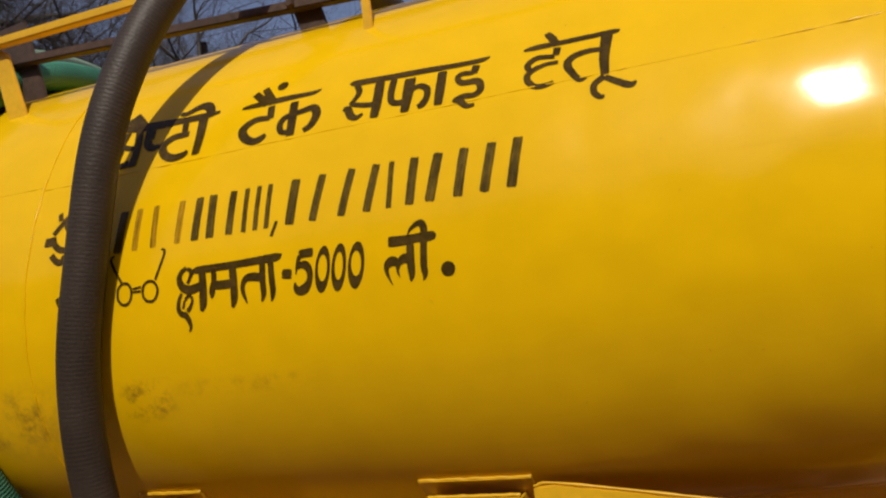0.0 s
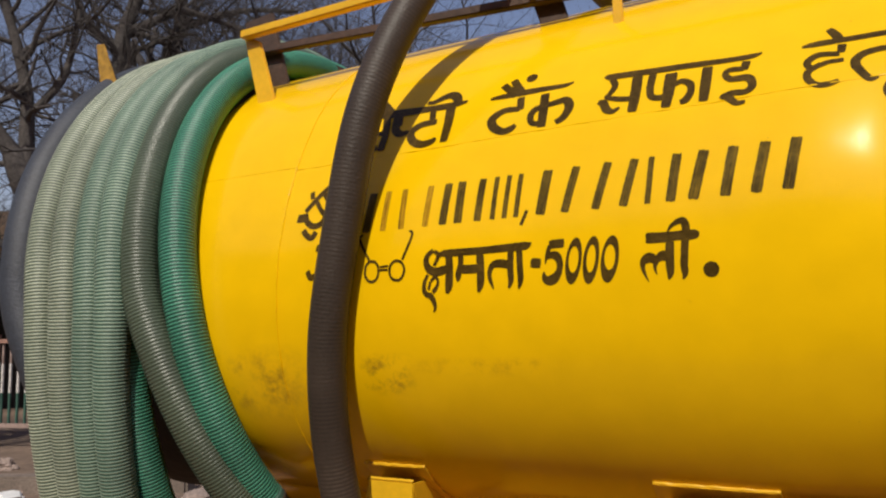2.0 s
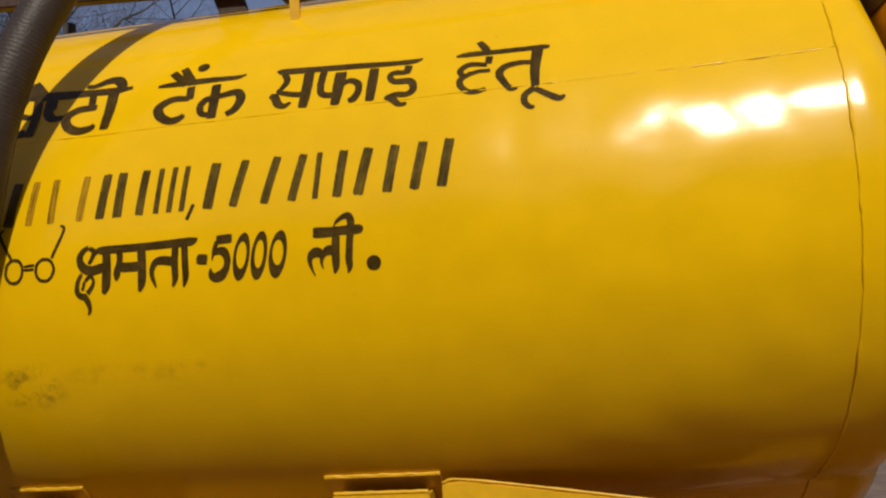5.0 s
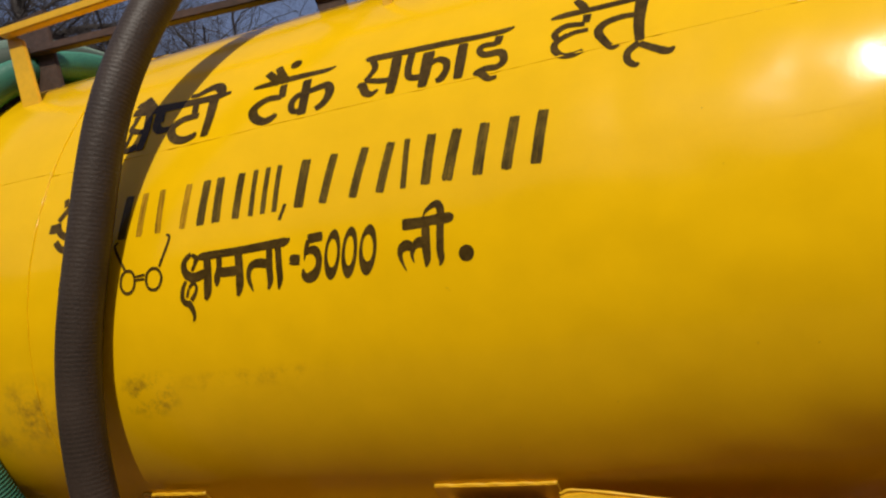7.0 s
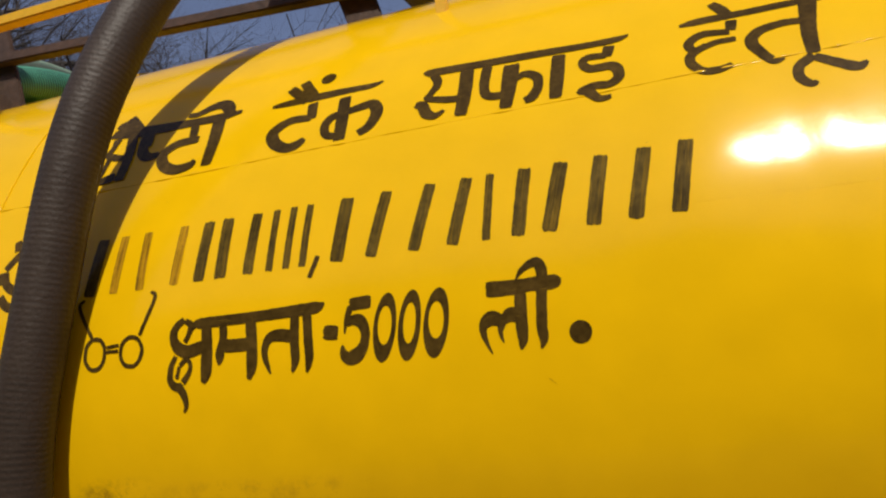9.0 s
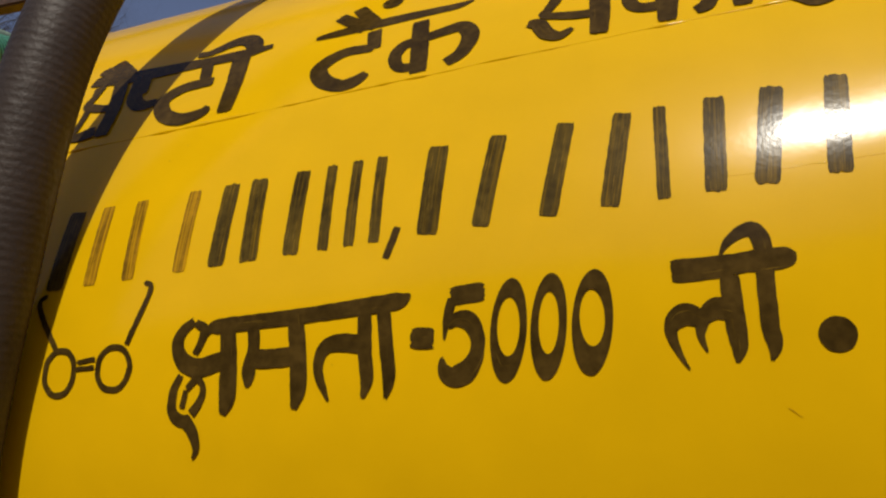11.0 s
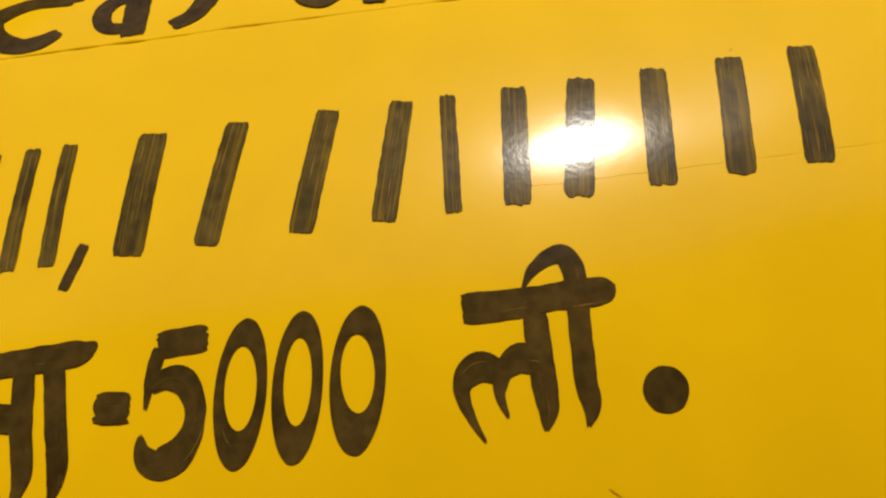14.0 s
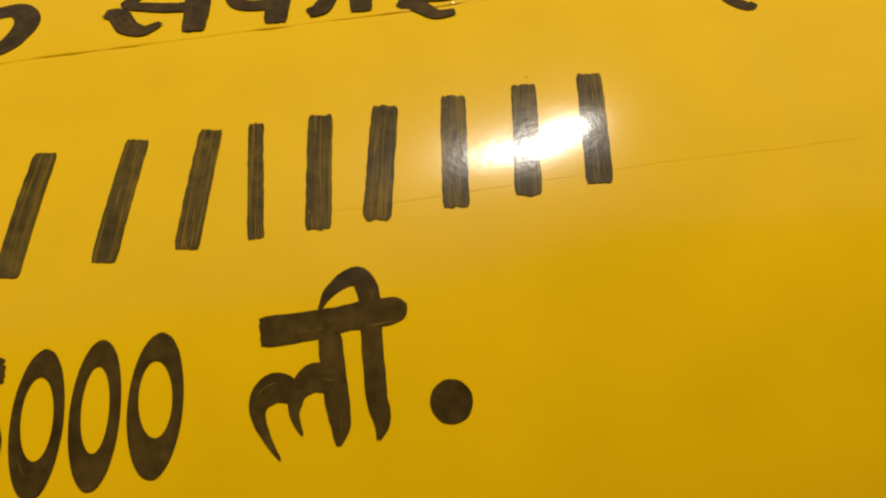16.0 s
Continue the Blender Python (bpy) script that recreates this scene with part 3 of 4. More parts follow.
for xt, xb, w, m in ((-1.129, -1.137, 0.023, m_thin), (-1.088, -1.092, 0.016, m_faded), (-1.044, -1.044, 0.016, m_faded), (-0.977, -0.982, 0.016, m_faded), (-0.932, -0.939, 0.02, m_thin),
                    (-0.899, -0.902, 0.021, m_thin), (-0.849, -0.856, 0.018, m_thin), (-0.816, -0.821, 0.012, m_thin), (-0.788, -0.794, 0.012, m_thin), (-0.762, -0.768, 0.012, m_thin),
                    (-0.703, -0.715, 0.022, m_thin), (-0.643, -0.664, 0.018, m_thin), (-0.583, -0.606, 0.018, m_thin), (-0.531, -0.552, 0.018, m_thin), (-0.499, -0.506, 0.012, m_thin),
                    (-0.452, -0.464, 0.019, m_thin), (-0.404, -0.424, 0.021, m_thin), (-0.353, -0.369, 0.02, m_thin), (-0.299, -0.318, 0.02, m_thin), (-0.249, -0.267, 0.02, m_thin)):
    shift = -0.0013 + -0.0039 * xt + 0.004 * (xt > -0.6)
    bar(xt + shift, xb + shift, w, mat=m)
bar(-0.742, -0.754, 0.008, 0.122, 0.092)


# saddle brackets under the tank
def mesh_from_tube(points, radius):
    """A short weld bead as a bmesh."""
    me = tube_mesh("bead", points, lambda v: radius * (1 + 0.3 * noise.noise((v * 25, points[0][0], 0))), m_yellow, 0.006, 6)
    bm = bmesh.new()
    bm.from_mesh(me)
    bpy.data.meshes.remove(me)
    return bm


def plate(corners, thick, bevel=0.003):
    """A plate with the given outline in x and z, standing at the y of its first corner."""
    bm = bmesh.new()
    lo = [bm.verts.new(c) for c in corners]
    hi = [bm.verts.new((c[0], c[1] + thick, c[2])) for c in corners]
    bm.faces.new(lo)
    bm.faces.new(hi[::-1])
    for a in range(len(lo)):
        b = (a + 1) % len(lo)
        bm.faces.new((lo[b], lo[a], hi[a], hi[b]))
    bmesh.ops.recalc_face_normals(bm, faces=bm.faces)
    if bevel:
        bmesh.ops.bevel(bm, geom=bm.edges[:], offset=bevel, segments=2, affect="EDGES")
    return bm


def curved_pad(x0, x1, s0, s1, thick=0.007, n=10):
    """A thin plate that follows the tank's curve, from s0 down to s1."""
    bm = bmesh.new()
    rows = []
    for i in range(n + 1):
        t = s0 + (s1 - s0) * i / n
        rows.append([bm.verts.new(on_tank(x, t, h)) for x, h in ((x0, -0.004), (x0, thick), (x0 + 0.5 * (x1 - x0), thick + 0.0008), (x1, thick), (x1, -0.004))])
    for p, q in zip(rows, rows[1:]):
        for k in range(4):
            bm.faces.new((p[k], p[k + 1], q[k + 1], q[k]))
    for p in (rows[0], rows[-1]):
        bm.faces.new(p)
    bmesh.ops.recalc_face_normals(bm, faces=bm.faces)
    return bm


def saddle(x0, x1, flare=0.05, dz=0.0):
    s = new("saddle_bracket")
    s.parent = tank
    y = -0.682
    part("pad", curved_pad(x0, x1, -0.459 + dz * 1.15, -0.82), m_yellow, s)
    part("weld_bead", mesh_from_tube([on_tank(x0 + (x1 - x0) * k / 12, -0.4585 + dz * 1.15 + 0.0012 * math.sin(k * 2.3), 0.003) for k in range(13)], 0.0035), m_yellow, s)
    part("leg", plate([(x0 + 0.02, y, 1.293 + dz), (x1 - 0.02, y, 1.293 + dz), (x1 - 0.02, y, 0.9), (x0 - flare, y, 0.9)], 0.006), m_yellow, s)
    part("side_plate", box_bm(x1 - 0.027, x1 - 0.021, y + 0.007, y + 0.20, 0.9, 1.288 + dz, 0.001), m_yellow, s)
    part("side_plate", box_bm(x0 + 0.021, x0 + 0.027, y + 0.007, y + 0.20, 0.9, 1.288 + dz, 0.001), m_yellow, s)
    part("weld_bead", mesh_from_tube([(x0 + 0.022 + (x1 - x0 - 0.044) * k / 12, y + 0.003, 1.294 + dz + 0.001 * math.sin(k * 3.1)) for k in range(13)], 0.004), m_yellow, s)


saddle(-1.236, -1.070, 0.05, 0.006)
saddle(-0.552, -0.322, -0.012, 0.011)
frame_beam = tagged(new("chassis_beam"), "yellow painted steel frame beam under the tank", "beam")
part("beam", box_bm(-1.82, 0.55, -0.55, -0.35, 0.72, 0.9, 0.006), m_yellow, frame_beam)
part("beam", box_bm(-1.82, 0.55, 0.35, 0.55, 0.72, 0.9, 0.006), m_yellow, frame_beam)
for x in (-1.8, 0.2):
    for y in (-0.5, 0.4):
        part("stand", box_bm(x, x + 0.1, y, y + 0.1, -0.05, 0.72, 0.006), m_brown, frame_beam)
gusset = tagged(new("mudguard_plate"), "yellow steel mudguard plate beside the saddle under the tank", "plate")
edge = [(-0.318, 1.318), (-0.27, 1.322), (-0.02, 1.288), (0.30, 1.24), (0.42, 1.20)]
part("plate", plate([(x, -0.68, z) for x, z in edge] + [(0.42, -0.68, 0.9), (-0.318, -0.68, 0.9)], 0.008), m_yellow, gusset)
part("weld_bead", mesh_from_tube([(x, -0.677, z + 0.001) for x, z in edge[:4]], 0.0028), m_yellow, gusset)


# ---- top rails ----
def build_rail():
    rail = tagged(new("roof_rail"), "yellow painted steel guard rail along the top of the tank", "rail")
    y, zt = -0.56, 2.545
    part("rail_bar", box_bm(-1.745, 0.6, y - 0.016, y + 0.012, zt - 0.024, zt, 0.003), m_yellow, rail)
    zb = ZC + math.sqrt(R * R - y * y) - 0.012
    for x in (-1.725, -0.615, 0.45):
        lean, wide = (0.062, 0.033) if x < -1 else (0.004, 0.011)
        part("post", plate([(x - wide, y + 0.0125, zt), (x + wide, y + 0.0125, zt - 0.036), (x + wide + lean, y + 0.0125, zb), (x - wide + lean, y + 0.0125, zb)], 0.012), m_yellow, rail)
    far = tagged(new("walkway_rail"), "brown rusty steel rail on flat uprights along the tank top", "rail")
    y = -0.42
    part("rail_bar", plate([(x, y - 0.03, z) for x, z in ((-1.80, 2.547), (-0.5, 2.468), (0.6, 2.452), (0.6, 2.428), (-0.5, 2.444), (-1.80, 2.523))], 0.029), m_brown, far)
    zb = ZC + math.sqrt(R * R - y * y) - 0.02
    for x, half in ((-1.79, 0.06), (-0.855, 0.042), (0.35, 0.042)):
        part("upright", plate([(x - 0.03 - half, y, 2.655), (x - 0.03 + half, y, 2.665), (x + 0.045 + half * 0.9, y, zb), (x + 0.045 - half * 0.9, y, zb)], 0.012), m_brown, far)
        bm = bmesh.new()
        bmesh.ops.create_cone(bm, cap_ends=True, segments=6, radius1=0.012, radius2=0.01, depth=0.014, matrix=pose(x, y - 0.036, max(2.533 - 0.058 * (x + 1.79), 2.445), 90, 0, 0))
        part("bolt", bm, m_brown, far)


build_rail()


def build_drum():
    """An added carrier the coils hang on; its near-black drum stands for shade behind the tank's end."""
    drum = tagged(new("hose_carrier"), "added hose carrier, its near-black drum standing for the shade behind the tank end", "carrier")
    bm = bmesh.new()
    bmesh.ops.create_cone(bm, cap_ends=True, segments=64, radius1=0.66, radius2=0.66, depth=0.60, matrix=pose(-2.06, 0, ZC, 0, 90, 0))
    # shade of the space behind the hoses, put into the drum's colour
    part("drum", bm, m_dark, drum)
    for a in (62, 90, 118):
        c, d = math.cos(math.radians(a)), math.sin(math.radians(a))
        bm = box_bm(-2.38, -1.80, -0.03, 0.03, 0.64, 0.868, 0.004)
        bm.transform(Matrix.Translation((0, 0, ZC)) @ Matrix.Rotation(math.radians(90 - a), 4, "X"))
        part("rib", bm, m_brown, drum)
    part("post", plate([(-2.405, -0.585, 2.64), (-2.362, -0.585, 2.632), (-2.285, -0.585, 2.47), (-2.30, -0.585, 2.36), (-2.35, -0.585, 2.36)], 0.006), m_ochre, drum)
    part("post", box_bm(-2.375, -2.32, -0.5785, -0.36, 2.36, 2.40, 0.003), m_brown, drum)
    part("stand", box_bm(-2.1, -1.9, -0.1, 0.1, -0.05, 1.2, 0.004), m_dark, drum)


build_drum()


# ---- hoses ----
def loop_points(x_top, x_mid, x_low, rho, drop, first=-92.0):
    """A closed-looking loop over the tank: half round above the axis, hanging below it."""
    pts = []
    for k in range(0, 41):
        a = math.radians(first + (272 - first) * k / 40)
        y, z = -rho * math.cos(a), math.sin(a)
        if z >= 0:
            x = x_mid + (x_top - x_mid) * z
            pts.append((x, y, ZC + rho * z))
        else:
            x = x_mid + (x_low - x_mid) * -z
            pts.append((x, y, ZC + drop * z))
    return pts


def hose(label, mat, pts, r, pitch=0.0088, depth=0.0012, sides=18):
    me = tube_mesh("hose", pts, r, mat, pitch / 4 if pitch else 0.02, sides, pitch, depth)
    return tagged(new("hose", me), label, "hose", group="coiled suction hoses on the tank")


wrap = loop_points(-1.848, -1.668, -1.48, R + 0.046, R + 0.055, -40.0)
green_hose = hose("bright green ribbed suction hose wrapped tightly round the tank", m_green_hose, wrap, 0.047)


def hose_end(points, r, owner):
    """A bare cuff and a worm-drive clip over the open end of a hose."""
    a, b = Vector(points[0]), Vector(points[1])
    way = (b - a).normalized()
    for name, mat, radius, at, length in (("cuff", m_fence_green, r + 0.002, -0.004, 0.035), ("clip", m_steel, r + 0.0035, 0.006, 0.009)):
        me = tube_mesh(name, [tuple(a + way * (at + length * k / 3)) for k in range(4)], radius, mat, length / 6, 24)
        new(name, me).parent = owner
    screw = tube_mesh("screw", [tuple(a + way * 0.0135 + Vector((0.02 * k - 0.01, -r * 0.9, -r * 0.55))) for k in range(3)], 0.005, m_steel, 0.01, 8)
    new("screw", screw).parent = owner


hose_end(wrap, 0.047, green_hose)
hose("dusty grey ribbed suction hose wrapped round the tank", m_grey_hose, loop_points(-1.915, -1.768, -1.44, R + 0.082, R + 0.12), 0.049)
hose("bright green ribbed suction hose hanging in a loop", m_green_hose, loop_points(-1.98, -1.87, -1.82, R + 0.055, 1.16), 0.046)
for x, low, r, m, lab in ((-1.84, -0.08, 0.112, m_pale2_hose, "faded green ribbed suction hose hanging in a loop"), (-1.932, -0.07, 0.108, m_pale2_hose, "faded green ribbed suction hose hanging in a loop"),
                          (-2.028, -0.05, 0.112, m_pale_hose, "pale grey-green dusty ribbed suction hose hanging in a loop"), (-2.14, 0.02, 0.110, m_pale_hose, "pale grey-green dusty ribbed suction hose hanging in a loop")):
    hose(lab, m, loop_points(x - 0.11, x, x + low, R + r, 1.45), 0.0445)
hose("smooth dark blue-grey hose round the end of the tank", m_blue_hose, loop_points(-2.37, -2.25, -1.9, R + 0.10, R + 0.14), 0.056, 0)

drape = [(-0.72, 0.95, 1.9), (-0.75, 0.75, 2.45), (-0.80, 0.27, 2.66), (-0.866, -0.32, 2.685), (-0.93, -0.585, 2.62), (-1.018, -0.737, 2.42), (-1.103, -0.83, 2.15), (-1.160, -0.856, 1.85),
         (-1.199, -0.855, 1.6), (-1.206, -0.818, 1.35), (-1.184, -0.745, 1.12), (-1.17, -0.575, 0.98), (-1.12, -0.3, 0.948), (-1.08, -0.1, 0.947)]
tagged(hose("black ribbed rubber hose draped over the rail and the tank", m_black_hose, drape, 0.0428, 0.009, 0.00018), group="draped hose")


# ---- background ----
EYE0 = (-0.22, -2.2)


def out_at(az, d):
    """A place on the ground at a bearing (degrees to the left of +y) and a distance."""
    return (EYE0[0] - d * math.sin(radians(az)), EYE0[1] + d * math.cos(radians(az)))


def build_tree(az, d, height, seed, lean=0.0, stout=0.02, limbs=()):
    """A bare tree grown limb from limb; with limbs given (a line, the thickness at its foot and at its tip) those bear the twigs."""
    rnd = random.Random(seed)
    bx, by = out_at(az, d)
    verts, faces = {0: [], 1: []}, {0: [], 1: []}

    def limb(p, way, length, r0, level):
        kind = 0 if level < 2 else 1
        n = 7 if level == 0 else 5 if level < 3 else 3
        sides = 8 if level == 0 else 5 if level < 3 else 3
        pts, w = [Vector(p)], Vector(way)
        bend = Vector((rnd.uniform(-1, 1), rnd.uniform(-1, 1), rnd.uniform(-0.3, 0.8))) * 0.25
        for i in range(n):
            w = (w + bend / n + Vector((rnd.uniform(-1, 1), rnd.uniform(-1, 1), rnd.uniform(-1, 1))) * (0.10 if level == 0 else 0.3)).normalized()
            pts.append(pts[-1] + w * length / n)
        base = len(verts[kind])
        end = 0.55 if level < 2 else 0.35
        for i, q in enumerate(pts):
            t = (pts[min(i + 1, n)] - pts[max(i - 1, 0)]).normalized()
            u = t.cross(Vector((0.3, 0.1, 1)) if abs(t.z) < 0.95 else Vector((1, 0, 0))).normalized()
            v = t.cross(u)
            r = r0 * (1 - (1 - end) * i / n)
            for k in range(sides):
                a = 2 * math.pi * k / sides
                verts[kind].append(q + (u * math.cos(a) + v * math.sin(a)) * r)
        for i in range(n):
            for k in range(sides):
                k2 = (k + 1) % sides
                faces[kind].append((base + i * sides + k, base + i * sides + k2, base + (i + 1) * sides + k2, base + (i + 1) * sides + k))
        if level >= 5:
            return
        kids = (6, 6, 6, 5, 4)[level]
        for k in range(kids):
            at = rnd.uniform(0.35, 1.0) if level else rnd.uniform(0.72, 1.0)
            i = min(int(at * n), n - 1)
            q = pts[i].lerp(pts[i + 1], at * n - i)
            t = (pts[i + 1] - pts[i]).normalized()
            side = Vector((rnd.uniform(-1, 1), rnd.uniform(-1, 1), rnd.uniform(-0.5, 0.7)))
            side = (side - t * side.dot(t)).normalized()
            go = (t * rnd.uniform(0.5, 0.9) + side * rnd.uniform(0.6, 1.0)).normalized()
            limb(q, go, length * rnd.uniform(0.52, 0.85), r0 * (1 - (1 - end) * at) * (rnd.uniform(0.6, 0.85) if level == 0 else rnd.uniform(0.42, 0.62)), level + 1)

    def main_limb(line, r0, r1, twigs, reach):
        c, q = smooth_path(line, 0.12)
        base, n = len(verts[0]), len(c)
        for i in range(n):
            t = Vector(c[min(i + 1, n - 1)] - c[max(i - 1, 0)]).normalized()
            u = t.cross(Vector((1, 0.2, 0))).normalized()
            v = t.cross(u)
            r = (r0 + (r1 - r0) * i / (n - 1)) * (1 + 0.16 * noise.noise((q[i] * 2.2, seed, 0)))
            for k in range(10):
                a = 2 * math.pi * k / 10
                verts[0].append(Vector(c[i]) + (u * math.cos(a) + v * math.sin(a)) * r * (1 + 0.08 * noise.noise((math.cos(a) * 2, math.sin(a) * 2, q[i] * 3))))
        for i in range(n - 1):
            for k in range(10):
                k2 = (k + 1) % 10
                faces[0].append((base + i * 10 + k, base + i * 10 + k2, base + (i + 1) * 10 + k2, base + (i + 1) * 10 + k))
        for k in range(twigs):
            at = 1.0 - 0.75 * (k / max(twigs, 1)) ** 1.1
            i = min(int(at * (n - 1)), n - 2)
            t = Vector(c[i + 1] - c[i]).normalized()
            side = Vector((rnd.uniform(-1, 1), rnd.uniform(-1, 1), rnd.uniform(-0.5, 0.7)))
            side = (side - t * side.dot(t)).normalized()
            go = (t * rnd.uniform(0.2, 0.8) + side).normalized()
            limb(c[i], go, reach * rnd.uniform(0.6, 1.2), (r0 + (r1 - r0) * at) * rnd.uniform(0.35, 0.6), 2)

    for line in limbs:
        main_limb(*line)
    if not limbs:
        limb((bx, by, -0.15), (lean, 0.1, 1), height * 0.3, height * stout, 0)
    tree = tagged(new("tree"), "bare leafless tree with dark bark and dense fine twigs", "tree", group="bare trees behind the tank")
    for kind, name in ((0, "trunk"), (1, "crown")):
        me = bpy.data.meshes.new(name)
        me.from_pydata([tuple(v) for v in verts[kind]], [], faces[kind])
        me.polygons.foreach_set("use_smooth", [True] * len(me.polygons))
        me.materials.append(m_bark)
        new(name, me).parent = tree


build_tree(0, 0, 0, 31, limbs=(
    (((-8.85, 3.65, -0.1), (-8.98, 3.5, 2.81), (-9.1, 3.3, 3.45), (-9.18, 3.17, 3.93)), 0.17, 0.13, 2, 1.0),
    (((-9.18, 3.17, 3.93), (-9.34, 2.9, 4.35), (-9.44, 2.72, 4.7), (-9.7, 2.3, 5.3)), 0.12, 0.06, 12, 1.1),
    (((-9.1, 3.3, 3.5), (-9.11, 3.28, 4.05), (-9.13, 3.26, 4.72), (-9.21, 3.11, 5.47), (-9.39, 2.8, 6.6)), 0.10, 0.045, 16, 1.2),
    (((-9.12, 3.27, 4.4), (-8.9, 3.6, 5.0), (-8.85, 3.75, 5.9)), 0.06, 0.03, 10, 1.0)))
build_tree(0, 0, 0, 32, limbs=(
    (((-9.8, 4.9, -0.1), (-9.75, 5.0, 4.97), (-9.73, 5.03, 5.78), (-9.71, 5.06, 6.26), (-9.61, 5.18, 6.76), (-9.5, 5.3, 7.8)), 0.17, 0.09, 14, 1.3),
    (((-9.71, 5.06, 6.2), (-9.33, 5.53, 6.6), (-9.16, 5.73, 6.71), (-8.41, 6.5, 6.42)), 0.08, 0.03, 12, 1.1),
    (((-9.73, 5.0, 5.9), (-10.0, 4.6, 6.4), (-10.1, 4.4, 7.2)), 0.08, 0.04, 10, 1.2)))
build_tree(0, 0, 0, 33, limbs=(
    (((-10.2, 6.1, -0.1), (-10.13, 6.14, 5.5), (-10.08, 6.19, 6.26), (-9.93, 6.36, 6.97), (-10.04, 6.24, 7.9)), 0.17, 0.10, 12, 1.4),
    (((-9.95, 6.3, 6.8), (-9.3, 7.0, 7.2), (-8.6, 7.7, 7.3)), 0.07, 0.03, 10, 1.2)))
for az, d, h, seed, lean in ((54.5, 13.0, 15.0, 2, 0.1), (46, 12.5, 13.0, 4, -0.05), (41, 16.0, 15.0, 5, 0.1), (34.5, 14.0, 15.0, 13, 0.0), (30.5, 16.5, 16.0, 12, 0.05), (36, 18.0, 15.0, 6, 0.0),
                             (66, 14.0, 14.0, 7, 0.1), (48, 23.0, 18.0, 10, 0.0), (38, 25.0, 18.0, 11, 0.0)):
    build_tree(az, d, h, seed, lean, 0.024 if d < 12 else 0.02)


def build_fence():
    fence = tagged(new("picket_fence"), "iron picket fence painted white above and green below", "fence")
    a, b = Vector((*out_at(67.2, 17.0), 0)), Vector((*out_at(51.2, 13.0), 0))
    n = int((b - a).length / 0.155)
    along = (b - a).normalized()
    turn = math.atan2(along.y, along.x)
    kinds = {}
    for key, (w, z0, z1, m) in {"foot": (0.038, 0.30, 0.85, m_fence_green), "middle": (0.038, 0.85, 1.33, m_fence_white), "top": (0.036, 1.33, 1.72, m_fence_dull), "post_foot": (0.105, -0.05, 0.82, m_fence_green), "post_mid": (0.105, 0.82, 1.36, m_fence_white), "post_top": (0.105, 1.36, 1.8, m_fence_red)}.items():
        bm = box_bm(-w / 2, w / 2, -w / 2, w / 2, z0, z1, 0.006)
        me = bpy.data.meshes.new(key)
        bm.to_mesh(me)
        bm.free()
        me.materials.append(m)
        kinds[key] = me
    for i in range(n + 1):
        p = a + along * (0.155 * i)
        names = ("post_foot", "post_mid", "post_top") if i % 16 in (3, 4) else ("foot", "middle", "top")
        for nm in names:
            ob = new("post" if "post" in nm else "picket", kinds[nm])
            ob.parent, ob.location, ob.rotation_euler = fence, p, (0, 0, turn)
    for z, m in ((0.30, m_fence_dull), (1.66, m_fence_red)):
        bm = box_bm(0, (b - a).length, -0.05, -0.024, z, z + 0.07, 0.004)
        ob = part("rail", bm, m, fence)
        ob.location, ob.rotation_euler = a, (0, 0, turn)


build_fence()


def build_shed():
    shed = tagged(new("thatched_shed"), "low dark open shed with a ragged brown thatched eave", "shed")
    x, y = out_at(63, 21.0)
    turn = radians(63)
    bm = bmesh.new()
    n = 60
    rows = []
    for j, (dy, z) in enumerate(((0, 3.7), (-0.1, 4.05), (0.3, 4.6), (3.0, 5.3))):
        rows.append([bm.verts.new((-6 + 12 * i / n, dy + 0.15 * noise.noise((i * 0.6, j, 1)), z + 0.22 * noise.noise((i * 0.9, j, 0)))) for i in range(n + 1)])
    for p, q in zip(rows, rows[1:]):
        for i in range(n):
            bm.faces.new((p[i], p[i + 1], q[i + 1], q[i]))
    bmesh.ops.solidify(bm, geom=bm.faces[:], thickness=0.12)
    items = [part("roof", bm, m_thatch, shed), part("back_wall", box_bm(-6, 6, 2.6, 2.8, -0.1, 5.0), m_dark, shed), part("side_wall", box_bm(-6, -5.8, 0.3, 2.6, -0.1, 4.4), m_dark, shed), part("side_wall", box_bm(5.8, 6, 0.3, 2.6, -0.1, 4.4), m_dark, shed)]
    for k in range(5):
        me = tube_mesh("post", [(-5 + 2.5 * k, 0.35, -0.1), (-5 + 2.5 * k + 0.05, 0.33, 1.8), (-5 + 2.5 * k, 0.35, 4.2)], 0.07, m_bark, 0.3, 8)
        ob = new("post", me)
        ob.parent = shed
    shed.location, shed.rotation_euler = (x, y, 0), (0, 0, turn)


build_shed()


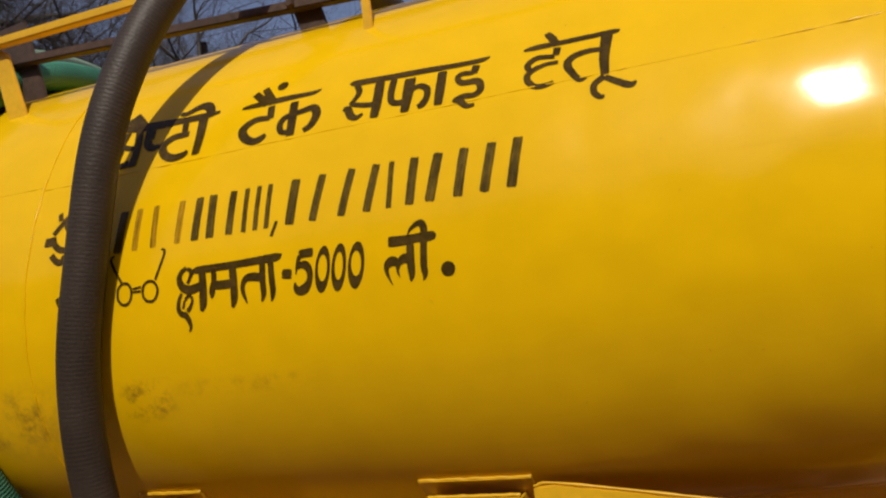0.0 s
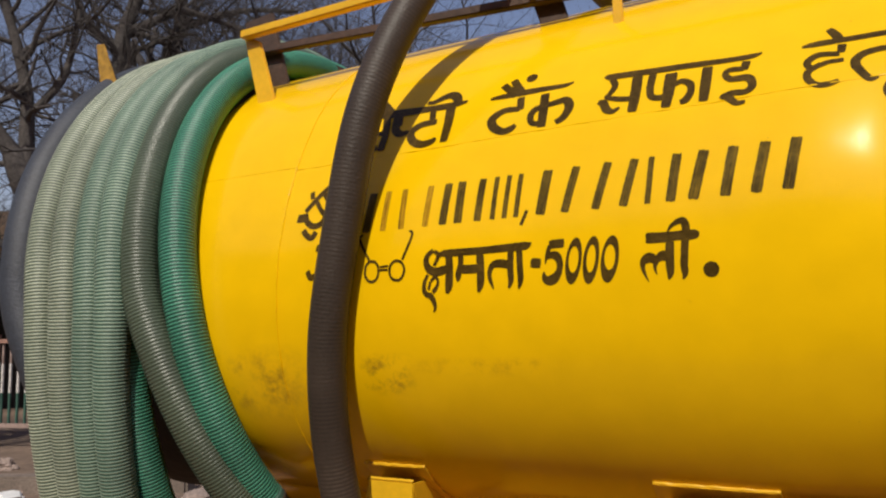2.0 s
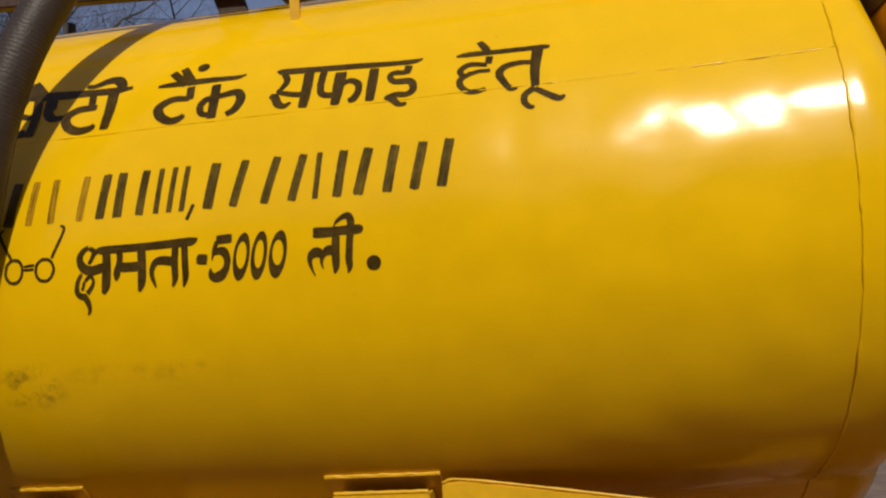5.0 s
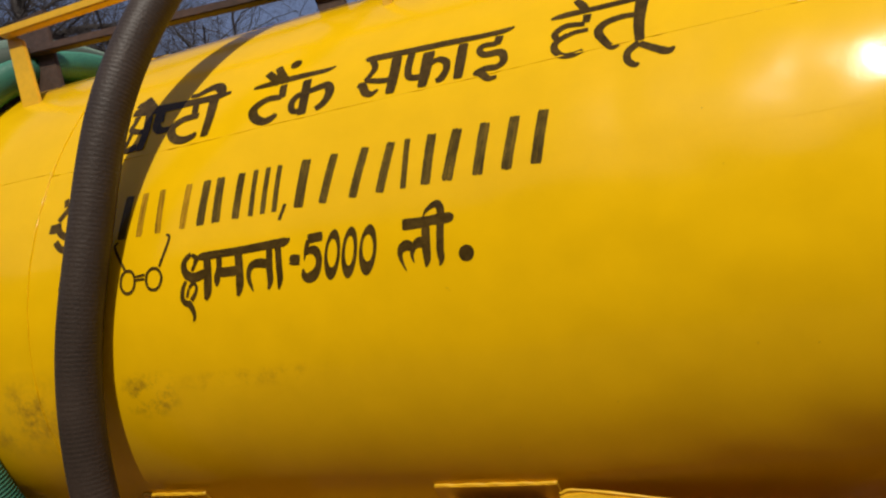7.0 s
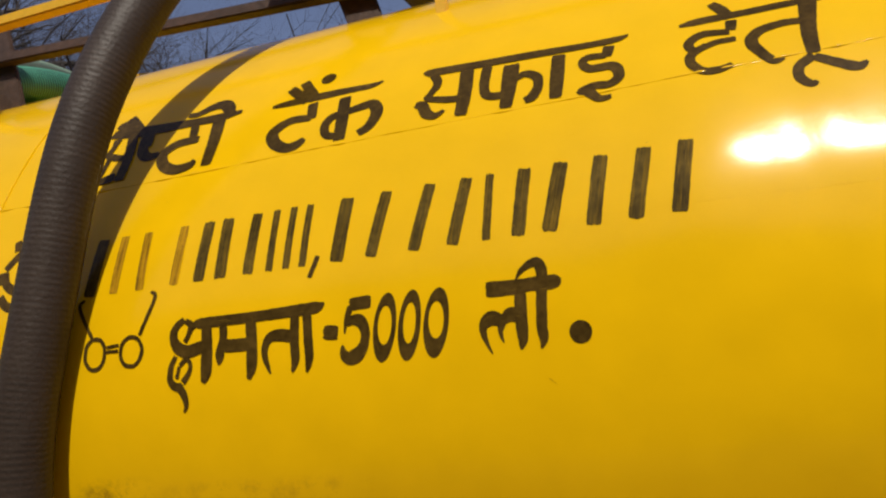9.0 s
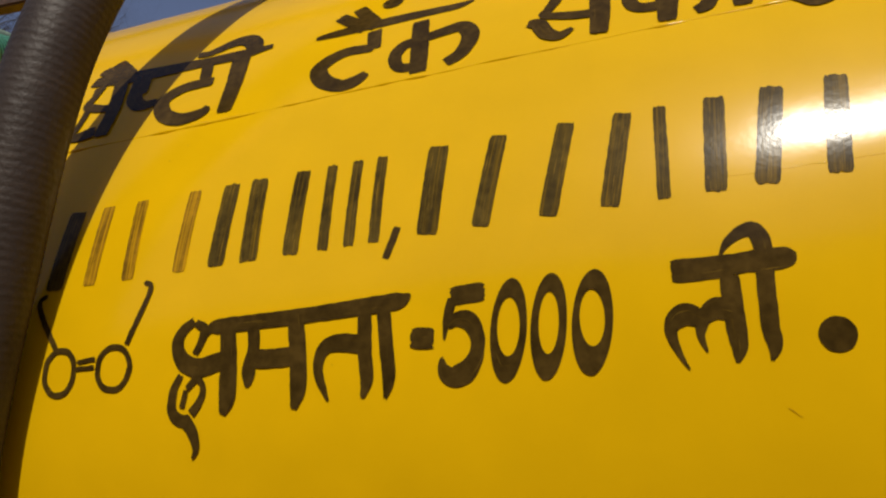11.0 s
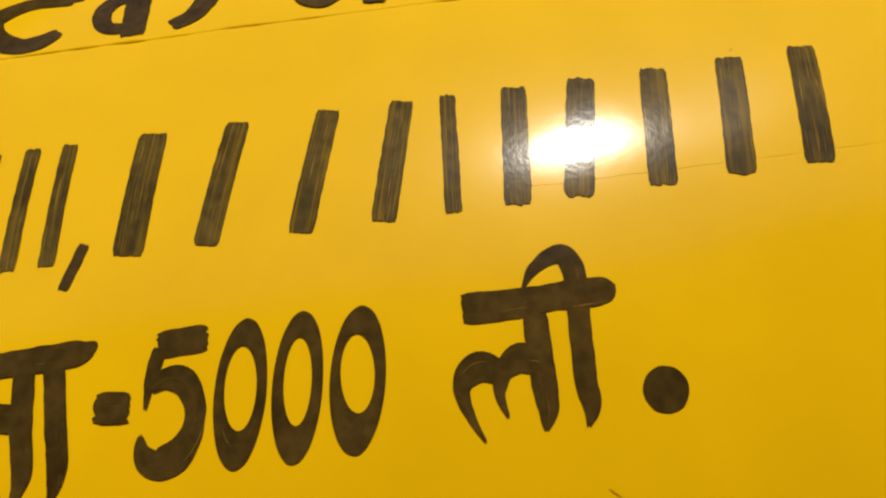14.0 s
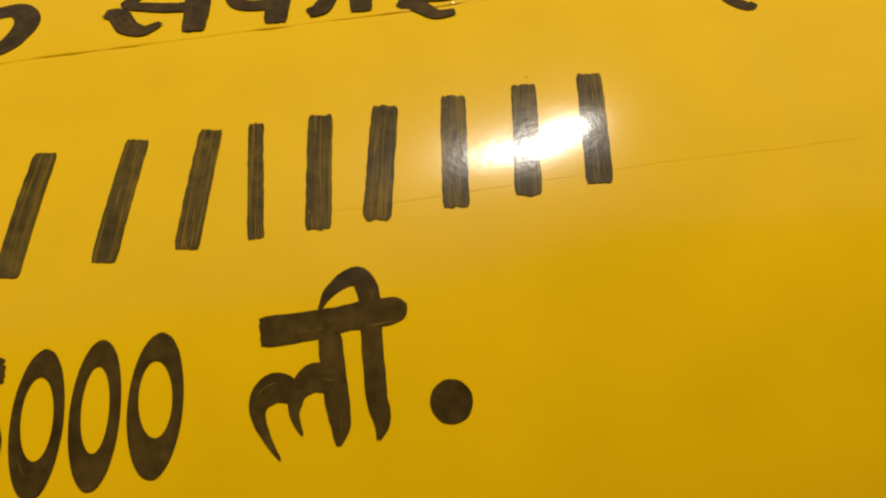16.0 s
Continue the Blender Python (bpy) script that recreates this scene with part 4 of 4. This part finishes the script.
def rock(name, x, y, size, mat, label, category, seed, flat=0.6, group=""):
    bm = bmesh.new()
    bmesh.ops.create_icosphere(bm, subdivisions=3, radius=1)
    for v in bm.verts:
        c = v.co.copy()
        v.co = c * (0.8 + 0.45 * noise.noise(c * 1.3 + Vector((seed, 0, 0))) + 0.15 * noise.noise(c * 4 + Vector((0, seed, 0))))
        v.co = Vector((v.co.x * size, v.co.y * size * 0.8, v.co.z * size * flat))
    ob = mesh_ob(name, bm, mat)
    ob.location, ob.rotation_euler = (x, y, size * flat * 0.35 - 0.04), (0, 0, seed)
    return tagged(ob, label, category, group)


rnd = random.Random(4)
for k in range(70):
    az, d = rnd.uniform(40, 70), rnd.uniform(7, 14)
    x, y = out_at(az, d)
    rock("stone", x, y, rnd.uniform(0.05, 0.22), m_stone, "rough pinkish-grey stone lying on the bare earth", "stone", k, group="rubble on the ground")
rock("litter", -8.38, 2.76, 0.30, m_litter, "crumpled white plastic sheet lying on the earth", "litter", 91, 0.35)
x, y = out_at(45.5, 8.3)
rock("stone", x, y, 0.45, m_stone, "large flat pinkish-grey stone slab on the earth", "stone", 33, 0.5, "rubble on the ground")
rnd = random.Random(9)
for k in range(40):
    x, y = rnd.uniform(0.6, 4.0), rnd.uniform(0.5, 6.0)
    rock("stone", x, y, rnd.uniform(0.05, 0.2), m_stone, "rough pinkish-grey stone lying on the bare earth", "stone", k + 200, group="rubble on the ground")


# ---- yellow body panel beyond the tank's end ----
panel = tagged(new("body_panel"), "yellow painted body panel with brown painted marks beyond the tank end", "panel")
part("panel", box_bm(0.62, 0.68, -0.62, 0.62, 2.04, 3.1, 0.006), m_yellow, panel)
part("painted_band", box_bm(0.612, 0.6205, -0.6, 0.6, 2.20, 2.26, 0.001), m_brown, panel)
part("frame", box_bm(0.60, 0.70, -0.55, 0.55, 0.72, 0.9, 0.006), m_brown, panel)
for y in (-0.45, 0.45):
    part("post", box_bm(0.63, 0.67, y - 0.03, y + 0.03, -0.02, 2.04, 0.004), m_brown, panel)


# ---- specks and scratches on the paint ----
def speck(x, s, size, angle=0.0, long=1.0):
    c, d = math.cos(angle), math.sin(angle)
    letter("speck", x, s, (((0, 0, size), (c * size * long, d * size * long, size * 0.8)),), m_faded, "paint_chip")


rnd = random.Random(21)
for k in range(36):
    speck(rnd.uniform(-1.3, 0.4), rnd.uniform(-0.4, 0.55), rnd.uniform(0.6, 1.5), rnd.uniform(0, 6), rnd.uniform(0.8, 2.0))
speck(-0.435, -0.068, 0.6, -0.7, 18)
